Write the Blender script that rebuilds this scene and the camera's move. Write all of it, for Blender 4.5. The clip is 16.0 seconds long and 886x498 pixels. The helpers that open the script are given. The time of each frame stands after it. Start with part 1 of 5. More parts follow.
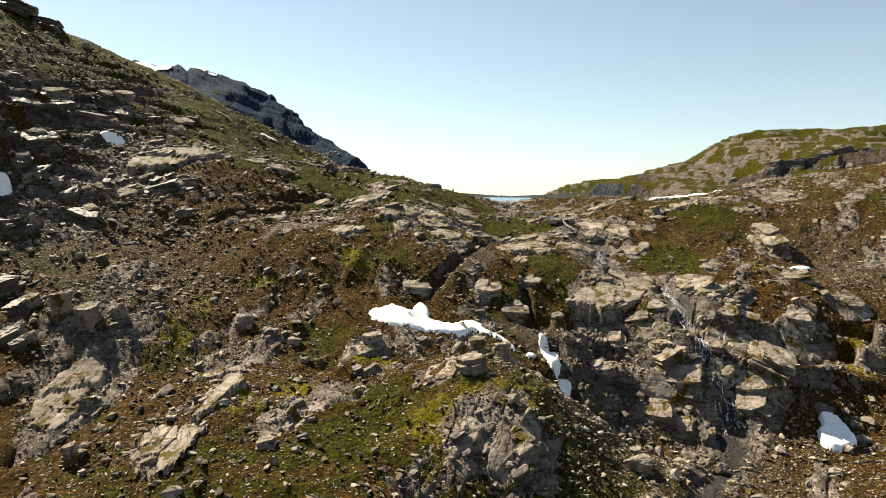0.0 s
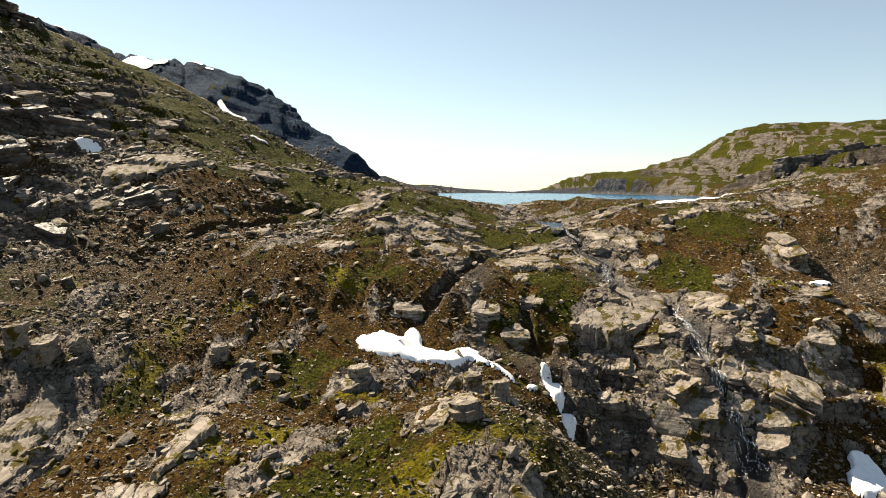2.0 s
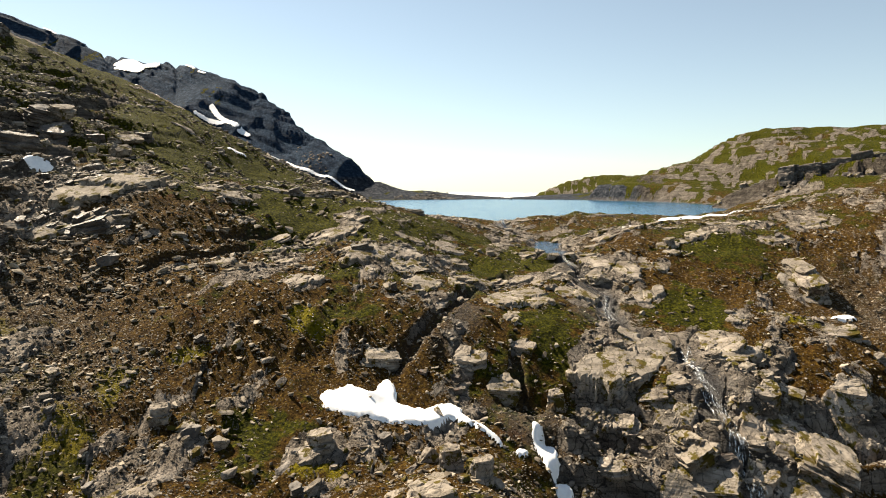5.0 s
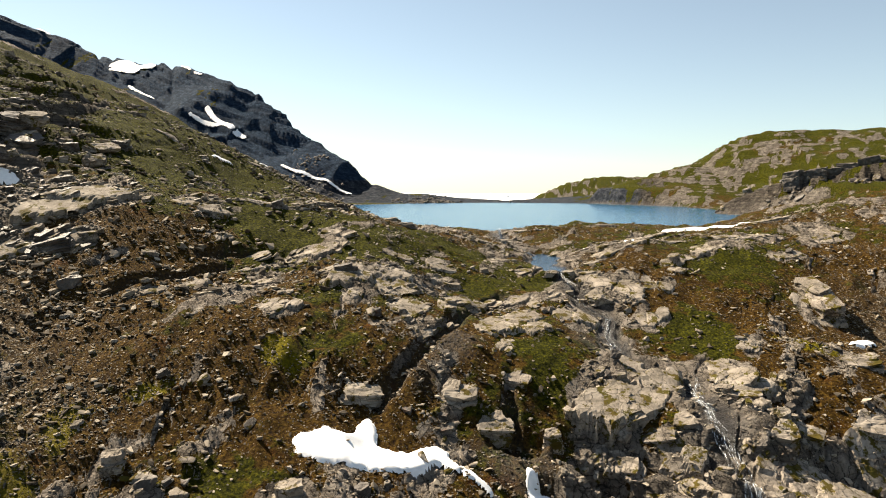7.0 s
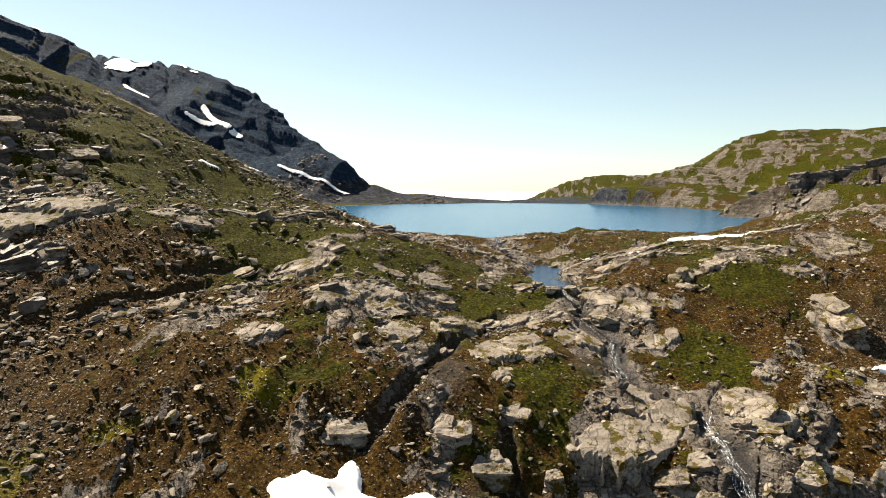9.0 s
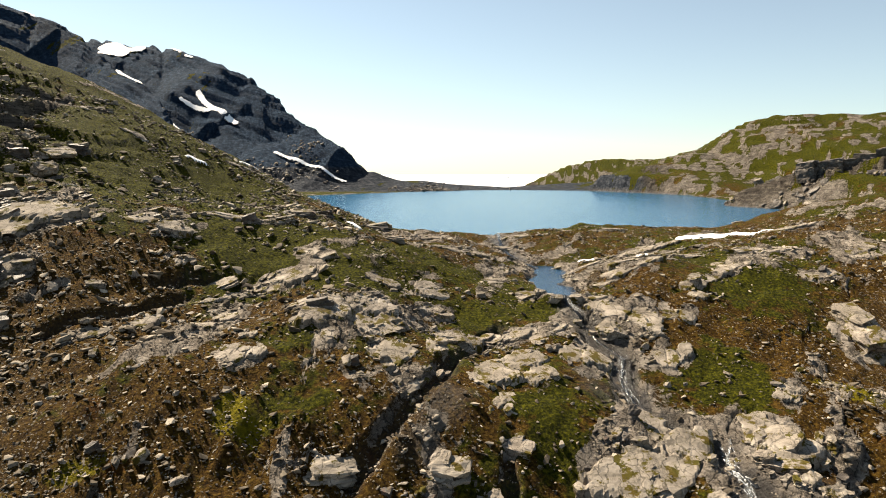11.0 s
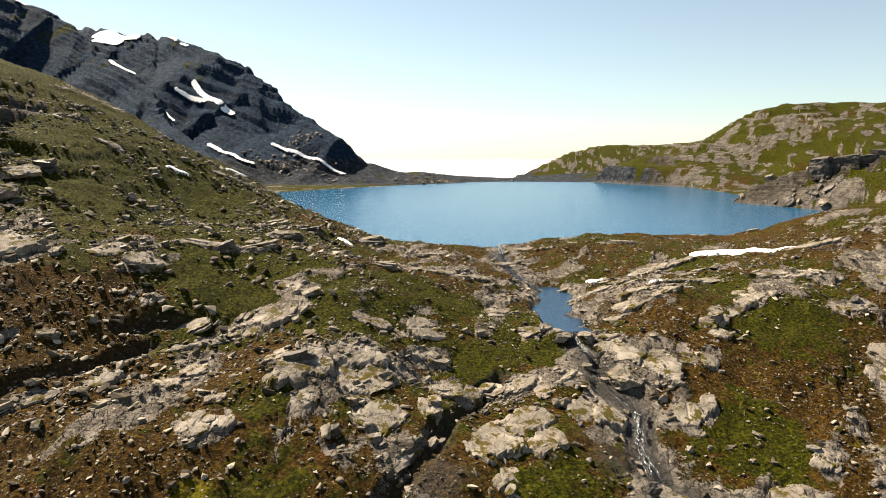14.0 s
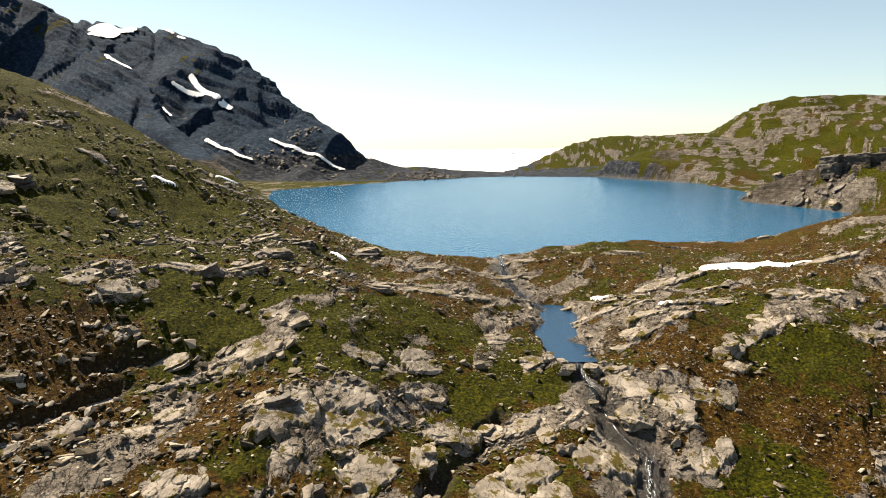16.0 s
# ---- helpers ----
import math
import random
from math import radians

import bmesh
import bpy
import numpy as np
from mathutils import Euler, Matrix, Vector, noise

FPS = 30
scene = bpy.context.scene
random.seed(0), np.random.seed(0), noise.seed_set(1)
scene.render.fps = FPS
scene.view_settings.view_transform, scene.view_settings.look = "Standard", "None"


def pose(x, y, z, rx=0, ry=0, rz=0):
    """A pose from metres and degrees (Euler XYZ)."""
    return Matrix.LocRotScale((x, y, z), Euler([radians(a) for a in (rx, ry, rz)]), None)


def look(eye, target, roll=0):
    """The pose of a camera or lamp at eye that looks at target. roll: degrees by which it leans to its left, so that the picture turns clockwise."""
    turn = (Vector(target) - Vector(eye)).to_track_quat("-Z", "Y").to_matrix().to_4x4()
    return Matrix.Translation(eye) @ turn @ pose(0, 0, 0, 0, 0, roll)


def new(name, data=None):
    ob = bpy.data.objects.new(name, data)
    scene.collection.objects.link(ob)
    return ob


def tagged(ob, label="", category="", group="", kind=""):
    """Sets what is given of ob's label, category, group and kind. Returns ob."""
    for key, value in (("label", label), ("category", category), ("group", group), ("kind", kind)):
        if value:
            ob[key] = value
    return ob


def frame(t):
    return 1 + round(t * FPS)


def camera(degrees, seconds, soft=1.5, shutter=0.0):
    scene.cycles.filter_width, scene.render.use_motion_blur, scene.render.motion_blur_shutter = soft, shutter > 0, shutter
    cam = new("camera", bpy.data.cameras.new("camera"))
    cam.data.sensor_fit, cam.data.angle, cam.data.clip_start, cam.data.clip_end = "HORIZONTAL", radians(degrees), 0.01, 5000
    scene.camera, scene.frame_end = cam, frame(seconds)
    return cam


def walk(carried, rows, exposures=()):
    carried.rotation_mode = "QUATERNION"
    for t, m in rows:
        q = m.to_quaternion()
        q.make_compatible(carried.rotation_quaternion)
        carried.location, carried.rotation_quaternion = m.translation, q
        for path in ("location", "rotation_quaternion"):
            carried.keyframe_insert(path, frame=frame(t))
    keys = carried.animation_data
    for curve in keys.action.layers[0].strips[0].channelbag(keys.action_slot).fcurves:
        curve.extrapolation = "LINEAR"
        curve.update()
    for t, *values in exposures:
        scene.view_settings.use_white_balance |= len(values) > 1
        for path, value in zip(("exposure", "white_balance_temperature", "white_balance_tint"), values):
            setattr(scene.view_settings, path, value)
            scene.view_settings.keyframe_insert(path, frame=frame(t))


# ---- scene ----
import functools
cam = camera(66.5, 16.0, 1.0)
PATH = [
    (0, (0.574, -0.632, 2.764), (0.559, 1.361, 2.601), 0.6),
    (0.5, (0.752, 1.527, 3.677), (0.735, 3.519, 3.5), 0.5),
    (1, (1.015, 3.864, 4.639), (0.996, 5.855, 4.453), 0.4),
    (1.5, (1.33, 6.011, 5.536), (1.31, 8.002, 5.349), 0.4),
    (2, (1.689, 8.345, 6.396), (1.669, 10.336, 6.209), 0.4),
    (2.5, (2.064, 10.516, 7.053), (2.045, 12.507, 6.869), 0.4),
    (3, (2.52, 12.831, 7.793), (2.501, 14.823, 7.61), 0.3),
    (3.5, (2.907, 14.998, 8.394), (2.888, 16.99, 8.212), 0.3),
    (4, (3.38, 17.209, 9.064), (3.362, 19.201, 8.882), 0.3),
    (6.5, (5.553, 27.452, 12.23), (5.536, 29.444, 12.048), 0.4),
    (7, (5.917, 29.562, 12.845), (5.9, 31.553, 12.664), 0.4),
    (7.5, (6.172, 31.469, 13.393), (6.155, 33.46, 13.212), 0.4),
    (8, (6.411, 33.416, 14.005), (6.395, 35.408, 13.822), 0.4),
    (8.5, (6.613, 35.259, 14.617), (6.596, 37.25, 14.431), 0.4),
    (9, (6.806, 37.191, 15.256), (6.789, 39.182, 15.067), 0.4),
    (11.5, (7.336, 46.906, 19.387), (7.319, 48.89, 19.138), 0.2),
    (12, (7.511, 48.939, 20.359), (7.492, 50.922, 20.103), 0.2),
    (12.5, (7.601, 50.782, 21.297), (7.582, 52.764, 21.034), 0.1),
    (13, (7.832, 52.756, 22.455), (7.811, 54.738, 22.184), 0.1),
    (13.5, (8.003, 54.562, 23.544), (7.981, 56.542, 23.267), 0.1),
    (14, (8.181, 56.453, 24.711), (8.157, 58.432, 24.426), 0.0),
    (14.5, (8.349, 58.24, 25.769), (8.324, 60.218, 25.478), -0.0),
    (15, (8.541, 60.197, 26.875), (8.514, 62.175, 26.576), -0.1),
    (15.5, (8.736, 62.023, 27.923), (8.708, 63.999, 27.616), -0.1),
    (16, (8.953, 63.92, 28.975), (8.923, 65.894, 28.66), -0.2),
]
walk(cam, [(t, look(eye, target, roll)) for t, eye, target, roll in PATH], [(0, 1.6, 7100, 9), (16, 1.6, 7100, 9)])

# ---- world and sun ----
SUN_AZ, SUN_EL = radians(-49.0), radians(44.5)   # azimuth from +y towards +x, height
world = bpy.data.worlds.new("sky")
scene.world = world
world.use_nodes = True
wn, wl = world.node_tree.nodes, world.node_tree.links
sky = wn.new("ShaderNodeTexSky")
sky.sky_type = "NISHITA"
sky.sun_disc = False
sky.sun_elevation, sky.sun_rotation = SUN_EL, SUN_AZ
sky.altitude, sky.air_density, sky.dust_density, sky.ozone_density = 1100, 1.0, 0.35, 0.8
pale = wn.new("ShaderNodeHueSaturation")
pale.inputs["Saturation"].default_value = 0.72
wl.new(sky.outputs[0], pale.inputs["Color"])
air = wn.new("ShaderNodeMix")
air.data_type, air.blend_type = "RGBA", "MULTIPLY"
air.inputs["Factor"].default_value = 1.0
air.inputs[7].default_value = (0.915, 1.0, 1.015, 1)
wl.new(pale.outputs[0], air.inputs[6])
wl.new(air.outputs[2], wn["Background"].inputs[0])
wn["Background"].inputs[1].default_value = 0.049
sun = new("sun", bpy.data.lights.new("sun", "SUN"))
sun.data.energy, sun.data.angle, sun.data.color = 5.0, radians(0.6), (1.0, 0.90, 0.76)
sun.matrix_world = look((0, 0, 200), (-math.sin(SUN_AZ) * math.cos(SUN_EL) * 10, -math.cos(SUN_AZ) * math.cos(SUN_EL) * 10, 200 - math.sin(SUN_EL) * 10))

# ---- terrain form (metres, lake level at z = 0) ----
XS = np.array([-140, -100, -72, -48, -27, -9, 8, 25, 42, 60, 82, 112, 150.0])
SECTIONS = {}


def section(y, *heights):
    """One cross-section of the valley: heights at the offsets XS."""
    SECTIONS[float(y)] = heights


section(30, 0, -10.5, -21, -31.5, -36.5, -37.5, -38.5, -39.5, -38.5, -38, -36.5, -33.5, -28)
section(60, 10, -5, -18, -28.5, -28, -27.5, -31.5, -33, -33.5, -31.5, -30, -26, -22.5)
section(78, 15, -1, -13, -23, -22, -23, -19, -28, -32.5, -31, -28, -24, -19)
section(92, 20, 4, -11, -14, -20.5, -21, -20.5, -33, -28.5, -30.5, -27, -23, -16)
section(106, 29.5, 10, -4.5, -11, -14, -15.5, -19.2, -21, -15.5, -24.5, -23, -19.5, -12.5)
section(122, 42.5, 19.5, 0.5, -5, -4, -6.5, -8.5, -11, -13.5, -13, -16, -13.5, -6.5)
section(142, 48, 25.5, 9.5, 5, -2, 0, -6, -7, -7.5, -8, -11.5, -6, 1.5)
section(168, 53, 29.5, 17.5, 12.5, 8, 5.5, 0.5, -3, 1.5, 0.5, 1, 4, 8.5)
section(200, 57.5, 35, 26, 11, 9, 2.5, 1.5, -2, -2, 1, 4, 8.5, 14)
section(236, 60.5, 42, 29, 18, 8, 2.5, -0, 0.5, 2.5, 2, 1.5, 8.5, 14.5)
section(280, 51, 45, 24.5, 9.5, -4, -2.5, -1.5, -2.5, -2.5, -2.5, -1.5, 2.5, 12)
YS = np.array(sorted(SECTIONS))
HEIGHTS = np.array([SECTIONS[y] for y in YS])

SHORE = np.array([(-8, 242), (4, 234), (16, 231), (26, 238), (34, 250), (60, 259), (88, 256), (112, 272), (135, 296), (172, 322), (165, 350), (147, 390),
                  (172, 440), (176, 526), (125, 611), (60, 624), (35, 616), (-30, 559), (-98, 470), (-82, 380), (-46, 315), (-25, 272)], float)
# ridges: crest points x, y, z and the reach of the flank
# last three MOUNTAIN points: unseen summit, added to cast shade on the face
MOUNTAIN = [(-40, 630, 6, 40), (-66, 634, 11, 50), (-90, 640, 37, 80), (-126, 664, 54, 140), (-159, 704, 85, 220), (-209, 744, 118, 310), (-265, 784, 137, 370), (-314, 814, 149, 410), (-353, 824, 153, 420), (-470, 850, 172, 440), (-548, 882, 205, 440), (-625, 893, 310, 440), (-690, 915, 520, 460), (-850, 960, 620, 480)]
CRAG = [(-128, 468, 10, 30), (-146, 484, 22, 45), (-192, 544, 49, 100), (-241, 604, 82, 150), (-299, 664, 113, 190), (-357, 704, 150, 240), (-411, 704, 171, 260), (-520, 700, 205, 280)]
FAR_STRIP = [(-110, 650, 22, 70), (-68, 650, 15, 60), (-36, 660, 8, 50), (10, 668, 4, 40), (60, 672, 0.8, 40), (100, 690, 3, 50), (180, 690, 8, 70), (300, 690, 16, 90)]
FAR_HILL = [(150, 1340, -14, 200), (190, 1364, 6, 200), (253, 1414, 26, 250), (332, 1464, 40, 300), (453, 1514, 42, 330), (514, 1530, 44, 330), (700, 1560, 60, 330)]
HILL = [(215, 622, 36, 120), (238, 624, 50, 150), (260, 624, 58, 180), (283, 624, 62, 220), (315, 614, 60, 240), (357, 594, 64, 250), (470, 600, 80, 260), (640, 560, 92, 260)]
SHOULDER = [(152, 398, 5, 30), (172, 374, 13, 45), (190, 352, 20, 60), (225, 335, 25, 80), (300, 330, 33, 110), (420, 330, 45, 140)]
# cliffs: a line, the height of its face and how far the slope round it gives way; the high side lies to the left of the line's course
LEFT_CLIFF = [(-62, 84), (-69, 96), (-80, 114), (-87, 134), (-88, 154), (-86, 172), (-90, 200), (-100, 230)]
FALL_CLIFF = [(72, 112), (60, 104), (47, 100), (38, 101), (30, 103), (20, 106)]
BAY_CLIFF = [(147, 396), (160, 380), (174, 362), (190, 345), (215, 331), (250, 322), (320, 316)]
DITCHES = [[(15.8, 146.4), (9.9, 134.2), (5.1, 124.5), (0.4, 117.6), (-3, 112.4)], [(-31.5, 143.5), (-35.5, 138.5), (-39.5, 133), (-44, 128)], [(-26, 150), (-31, 148.5), (-36, 145)], [(14.2, 117), (13.9, 110), (15.8, 106), (18.7, 101), (20.5, 95), (22, 82)]]


def smooth(a, b, v):
    t = np.clip((v - a) / (b - a), 0, 1)
    return t * t * (3 - 2 * t)


def lattice(ix, iy, seed):
    h = (ix.astype(np.int64) * 374761393 + iy.astype(np.int64) * 668265263 + seed * 2147483647) & 0xFFFFFFFF
    h = ((h ^ (h >> 13)) * 1274126177) & 0xFFFFFFFF
    h = ((h ^ (h >> 15)) * 2246822519) & 0xFFFFFFFF
    return ((h ^ (h >> 16)) & 0xFFFF) / 32767.5 - 1


def vnoise(x, y, seed=0):
    """Smooth noise, -1 to 1, one feature a unit."""
    fx, fy = np.floor(x), np.floor(y)
    u, v = x - fx, y - fy
    u, v = u * u * u * (u * (6 * u - 15) + 10), v * v * v * (v * (6 * v - 15) + 10)
    a, b = lattice(fx, fy, seed), lattice(fx + 1, fy, seed)
    c, d = lattice(fx, fy + 1, seed), lattice(fx + 1, fy + 1, seed)
    return (a + (b - a) * u) * (1 - v) + (c + (d - c) * u) * v


def fbm(x, y, seed=0, octaves=4, gain=0.5):
    total, amp, norm = 0, 1.0, 0
    for k in range(octaves):
        total = total + amp * vnoise(x * 2 ** k + 17.3 * k, y * 2 ** k - 9.1 * k, seed + k)
        norm, amp = norm + amp, amp * gain
    return total / norm


def cells(x, y, seed=0):
    """Cracked blocks: the distance to the block's edge and a number of its own (-1 to 1)."""
    fx, fy = np.floor(x), np.floor(y)
    first, second, own = np.full(np.shape(x), 9.0), np.full(np.shape(x), 9.0), np.zeros(np.shape(x))
    for dx in (-1, 0, 1):
        for dy in (-1, 0, 1):
            cx, cy = fx + dx, fy + dy
            px, py = cx + 0.5 + 0.42 * lattice(cx, cy, seed), cy + 0.5 + 0.42 * lattice(cx, cy, seed + 1)
            d = np.hypot(px - x, py - y)
            nearer = d < first
            second = np.where(nearer, first, np.minimum(second, d))
            own = np.where(nearer, lattice(cx, cy, seed + 2), own)
            first = np.where(nearer, d, first)
    return second - first, own


def plates(x, y, seed=0):
    """Jointed plates: the distance to the plate's edge, a number of its own (-1 to 1) and the place of its middle."""
    fx, fy = np.floor(x), np.floor(y)
    first, second, own = np.full(np.shape(x), 9.0), np.full(np.shape(x), 9.0), np.zeros(np.shape(x))
    mx, my = np.zeros(np.shape(x)), np.zeros(np.shape(x))
    for dx in (-1, 0, 1):
        for dy in (-1, 0, 1):
            cx, cy = fx + dx, fy + dy
            px, py = cx + 0.5 + 0.40 * lattice(cx, cy, seed), cy + 0.5 + 0.40 * lattice(cx, cy, seed + 1)
            d = np.hypot(px - x, py - y)
            nearer = d < first
            second = np.where(nearer, first, np.minimum(second, d))
            own, mx, my = (np.where(nearer, new_one, old) for new_one, old in ((lattice(cx, cy, seed + 2), own), (px, mx), (py, my)))
            first = np.where(nearer, d, first)
    return second - first, own, mx, my


def weights(t, st):
    """Indices and cubic weights of a smooth curve through stations st."""
    n = len(st)
    t = np.clip(t, st[0], st[-1])
    i = np.clip(np.searchsorted(st, t) - 1, 0, n - 2)
    h = st[i + 1] - st[i]
    u = (t - st[i]) / h
    lo, hi = np.maximum(i - 1, 0), np.minimum(i + 2, n - 1)
    ma, mb = h * (u ** 3 - 2 * u ** 2 + u) / (st[i + 1] - st[lo]), h * (u ** 3 - u ** 2) / (st[hi] - st[i])
    return (lo, i, i + 1, hi), (-ma, 2 * u ** 3 - 3 * u ** 2 + 1 - mb, 3 * u ** 2 - 2 * u ** 3 + ma, mb)


def valley(x, y):
    (xi, xw), (yi, yw) = weights(x, XS), weights(y, YS)
    z = 0
    for j in range(4):
        for i in range(4):
            z = z + yw[j] * xw[i] * HEIGHTS[yi[j], xi[i]]
    return z


def line_distance(x, y, pts):
    """Distance to a line of points, the further values carried along it, and the side (1: left of its course)."""
    best, vals, side = np.full(np.shape(x), 1e9), [np.zeros(np.shape(x)) for _ in pts[0][2:]], np.ones(np.shape(x))
    for p, q in zip(pts, pts[1:]):
        ex, ey = q[0] - p[0], q[1] - p[1]
        t = np.clip(((x - p[0]) * ex + (y - p[1]) * ey) / (ex * ex + ey * ey), 0, 1)
        d = np.hypot(x - p[0] - t * ex, y - p[1] - t * ey)
        nearer = d < best
        for k in range(len(vals)):
            vals[k] = np.where(nearer, p[2 + k] + t * (q[2 + k] - p[2 + k]), vals[k])
        side = np.where(nearer, np.sign(ex * (y - p[1]) - ey * (x - p[0])), side)
        best = np.minimum(best, d)
    return best, vals, side


def shore_distance(x, y):
    """Distance to the lake's shore, positive on land."""
    d = line_distance(x, y, [*map(tuple, SHORE), tuple(SHORE[0])])[0]
    inside = np.zeros(np.shape(x), bool)
    for (ax, ay), (bx, by) in zip(SHORE, np.roll(SHORE, -1, 0)):
        if ay != by:
            inside ^= ((ay > y) != (by > y)) & (x < (bx - ax) * (y - ay) / (by - ay) + ax)
    return np.where(inside, -d, d)


def ridge(x, y, pts, back=1, foot=0.0, hollow=1.0):
    """A ridge whose far side (back: 1 left of its course, -1 right) falls off three times as steeply."""
    d, (top, reach), side = line_distance(x, y, pts)
    d = np.where(side == back, 3 * d, d)
    d = np.sqrt(d * d + 100.0) - 10.0
    return np.where(d < reach, foot + (top - foot) * np.maximum(0, 1 - d / reach) ** hollow, -60.0)


def cliff(x, y, pts, height, give, wide=1.3):
    """A break of slope that keeps the ground beyond it as it was."""
    d, _, side = line_distance(x, y, pts)
    sd = d * side
    return height * (smooth(-wide, wide, sd) - np.clip((sd + give) / (2 * give), 0, 1))


def stairs(b, riser=0.3):
    """Benches: flat treads with steep risers."""
    f = b - np.floor(b)
    return np.floor(b) + smooth(1 - riser, 1, f)


STREAM = [(24, 238), (20.5, 228), (21, 211), (24, 197), (27, 187), (26, 173), (27, 163), (27, 156), (28.5, 152), (30, 145), (32.5, 140), (30.5, 133), (31.5, 126), (36, 123.5), (39, 119), (40, 113), (38.5, 107), (40, 102), (40.5, 98), (42, 94), (39, 88), (33, 80), (26, 62), (22, 40)]
POOL = [(29, 193), (27, 180), (26, 171), (27.5, 161)]


OUTCROPS = []


def outcrop(x, y, length, width, height, turn):
    """Plans a rock slab: middle, size, and the turn of its long side."""
    OUTCROPS.append((x, y, length, width, height, turn))


outcrop(-41, 159, 11, 7, 1.8, 33)
outcrop(-18, 159.6, 13, 3.6, 1.2, -28)
outcrop(-17.8, 150.4, 9.2, 5.6, 1.7, 20)
outcrop(-21.2, 148.0, 5.2, 4.1, 1.0, 30)
outcrop(-25.5, 135.8, 6.2, 5.2, 1.4, 20)
outcrop(-6.7, 137.2, 15.5, 10, 2.4, 49)
outcrop(0.3, 127.5, 11.9, 7.6, 2.6, 58)
outcrop(2.1, 154.0, 11.0, 4.2, 1.6, 32)
outcrop(-3.4, 151.7, 5.8, 4.8, 1.2, 56)
outcrop(4.9, 148.1, 4.6, 3.2, 1.7, 39)
outcrop(-34.0, 134.6, 20, 3.4, 1.5, 50)
outcrop(-26.5, 145.0, 7.4, 2.3, 0.8, 14)
outcrop(-18.1, 124.8, 5.4, 4.2, 1.2, 30)
outcrop(-18.5, 129.9, 2.9, 2.4, 0.8, 20)
outcrop(-12.8, 133.2, 3.6, 2.2, 0.8, 29)
outcrop(-23.7, 140.0, 6.2, 4.8, 0.9, 21)
outcrop(-35.2, 151.2, 4.5, 2.7, 0.8, 40)
outcrop(-14.2, 137.7, 4.8, 3.1, 0.8, 15)
outcrop(8.5, 185.0, 17, 6.0, 1.6, 24)
outcrop(0.5, 189.0, 13, 4.5, 1.2, 12)
outcrop(36.5, 181.5, 14, 4.6, 1.4, 8)
outcrop(38.1, 194.0, 20, 4.5, 1.1, 16)
outcrop(53.9, 203.0, 17, 5.0, 1.5, 26)
outcrop(43.5, 172.5, 15, 4.6, 1.3, 20)
outcrop(39.0, 166.0, 12, 3.8, 1.2, 26)
outcrop(52.5, 179.5, 15, 4.0, 1.2, 24)
outcrop(58.8, 168.8, 10, 5.2, 1.1, 32)
outcrop(50.4, 160.6, 10.1, 3.7, 0.9, 35)
outcrop(48.3, 155.6, 4.6, 3.2, 0.9, 50)
outcrop(70.6, 181.0, 15, 4.2, 1.0, -14)
outcrop(73.4, 165.6, 8.5, 4.7, 1.4, 17)
outcrop(34.3, 150.6, 11.5, 7.7, 1.9, -20)
outcrop(26.2, 136.6, 10.7, 5.9, 1.8, 62)
outcrop(15.4, 129.2, 15.5, 8.2, 2.4, 47)
outcrop(19.8, 144.3, 10.5, 5.3, 1.6, 28)
outcrop(22.6, 161.6, 7.5, 4.4, 1.3, 20)
outcrop(30.9, 157.2, 6.2, 2.5, 0.9, -10)
outcrop(39.4, 140.0, 7.0, 4.2, 1.2, 52)
outcrop(43.9, 150.2, 6.6, 4.2, 0.8, -20)
outcrop(15.5, 168.0, 6.4, 3.6, 1.5, 24)
outcrop(51.4, 131.5, 5.0, 3.9, 1.1, 35)
outcrop(60.4, 192.0, 14, 5.0, 1.3, 14)
outcrop(8.7, 141.5, 6.4, 4.3, 1.8, 42)
outcrop(-44.9, 79.6, 13.4, 7.6, 2.6, 66)
outcrop(-28.5, 75.6, 15.9, 5.4, 2.4, 76)
outcrop(-11.0, 96.2, 5.6, 4.4, 1.6, 12)
outcrop(-28.6, 86.0, 5.6, 3.8, 1.3, 40)
outcrop(-16.7, 76.9, 8.2, 4.2, 1.4, 52)
outcrop(-30.8, 70.7, 5, 4.3, 1.3, 49)
outcrop(0.4, 84.0, 7.5, 4.6, 2.0, 60)
outcrop(7.8, 70.0, 6.5, 4.2, 2.0, 40)
outcrop(29.2, 117.6, 18.9, 9.6, 2.8, 30)
outcrop(43.6, 121.6, 12.5, 8.0, 2.4, 22)
outcrop(34.7, 102.6, 10.0, 5.4, 2.6, -32)
outcrop(45.0, 103.1, 9.6, 7.4, 2.8, 4)
outcrop(41.7, 97.6, 5.4, 3.4, 1.8, -24)
outcrop(58.8, 111.1, 11.0, 6.4, 2.2, 30)
outcrop(72.4, 120.3, 6.5, 5.3, 1.4, 12)
outcrop(61.4, 117.3, 5.4, 4.4, 1.4, 40)
outcrop(34.4, 107.6, 6.4, 4.0, 1.8, -26)
outcrop(34.0, 97.6, 8.3, 4.0, 2.0, -24)
outcrop(44.8, 93.8, 5.4, 3.6, 1.6, -20)
outcrop(3.8, 71.4, 6.4, 3.4, 1.3, 22)
outcrop(-63.0, 151.0, 27, 13, 2.8, 42)
outcrop(-58.7, 136.6, 13.4, 6.0, 2.0, 20)
outcrop(-67.5, 134.3, 5.4, 3.5, 1.3, 22)
outcrop(-31.0, 168.0, 12, 4, 1.2, 10)
outcrop(70.7, 147.0, 12, 6.5, 3.4, 84)
outcrop(-68.1, 212.4, 8, 3, 1.2, 13)
outcrop(-50.0, 232.0, 11, 3, 1.2, 22)
outcrop(-45.0, 196.0, 9, 3, 1.1, 18)
outcrop(47.1, 228.0, 16, 4.4, 1.2, -20)
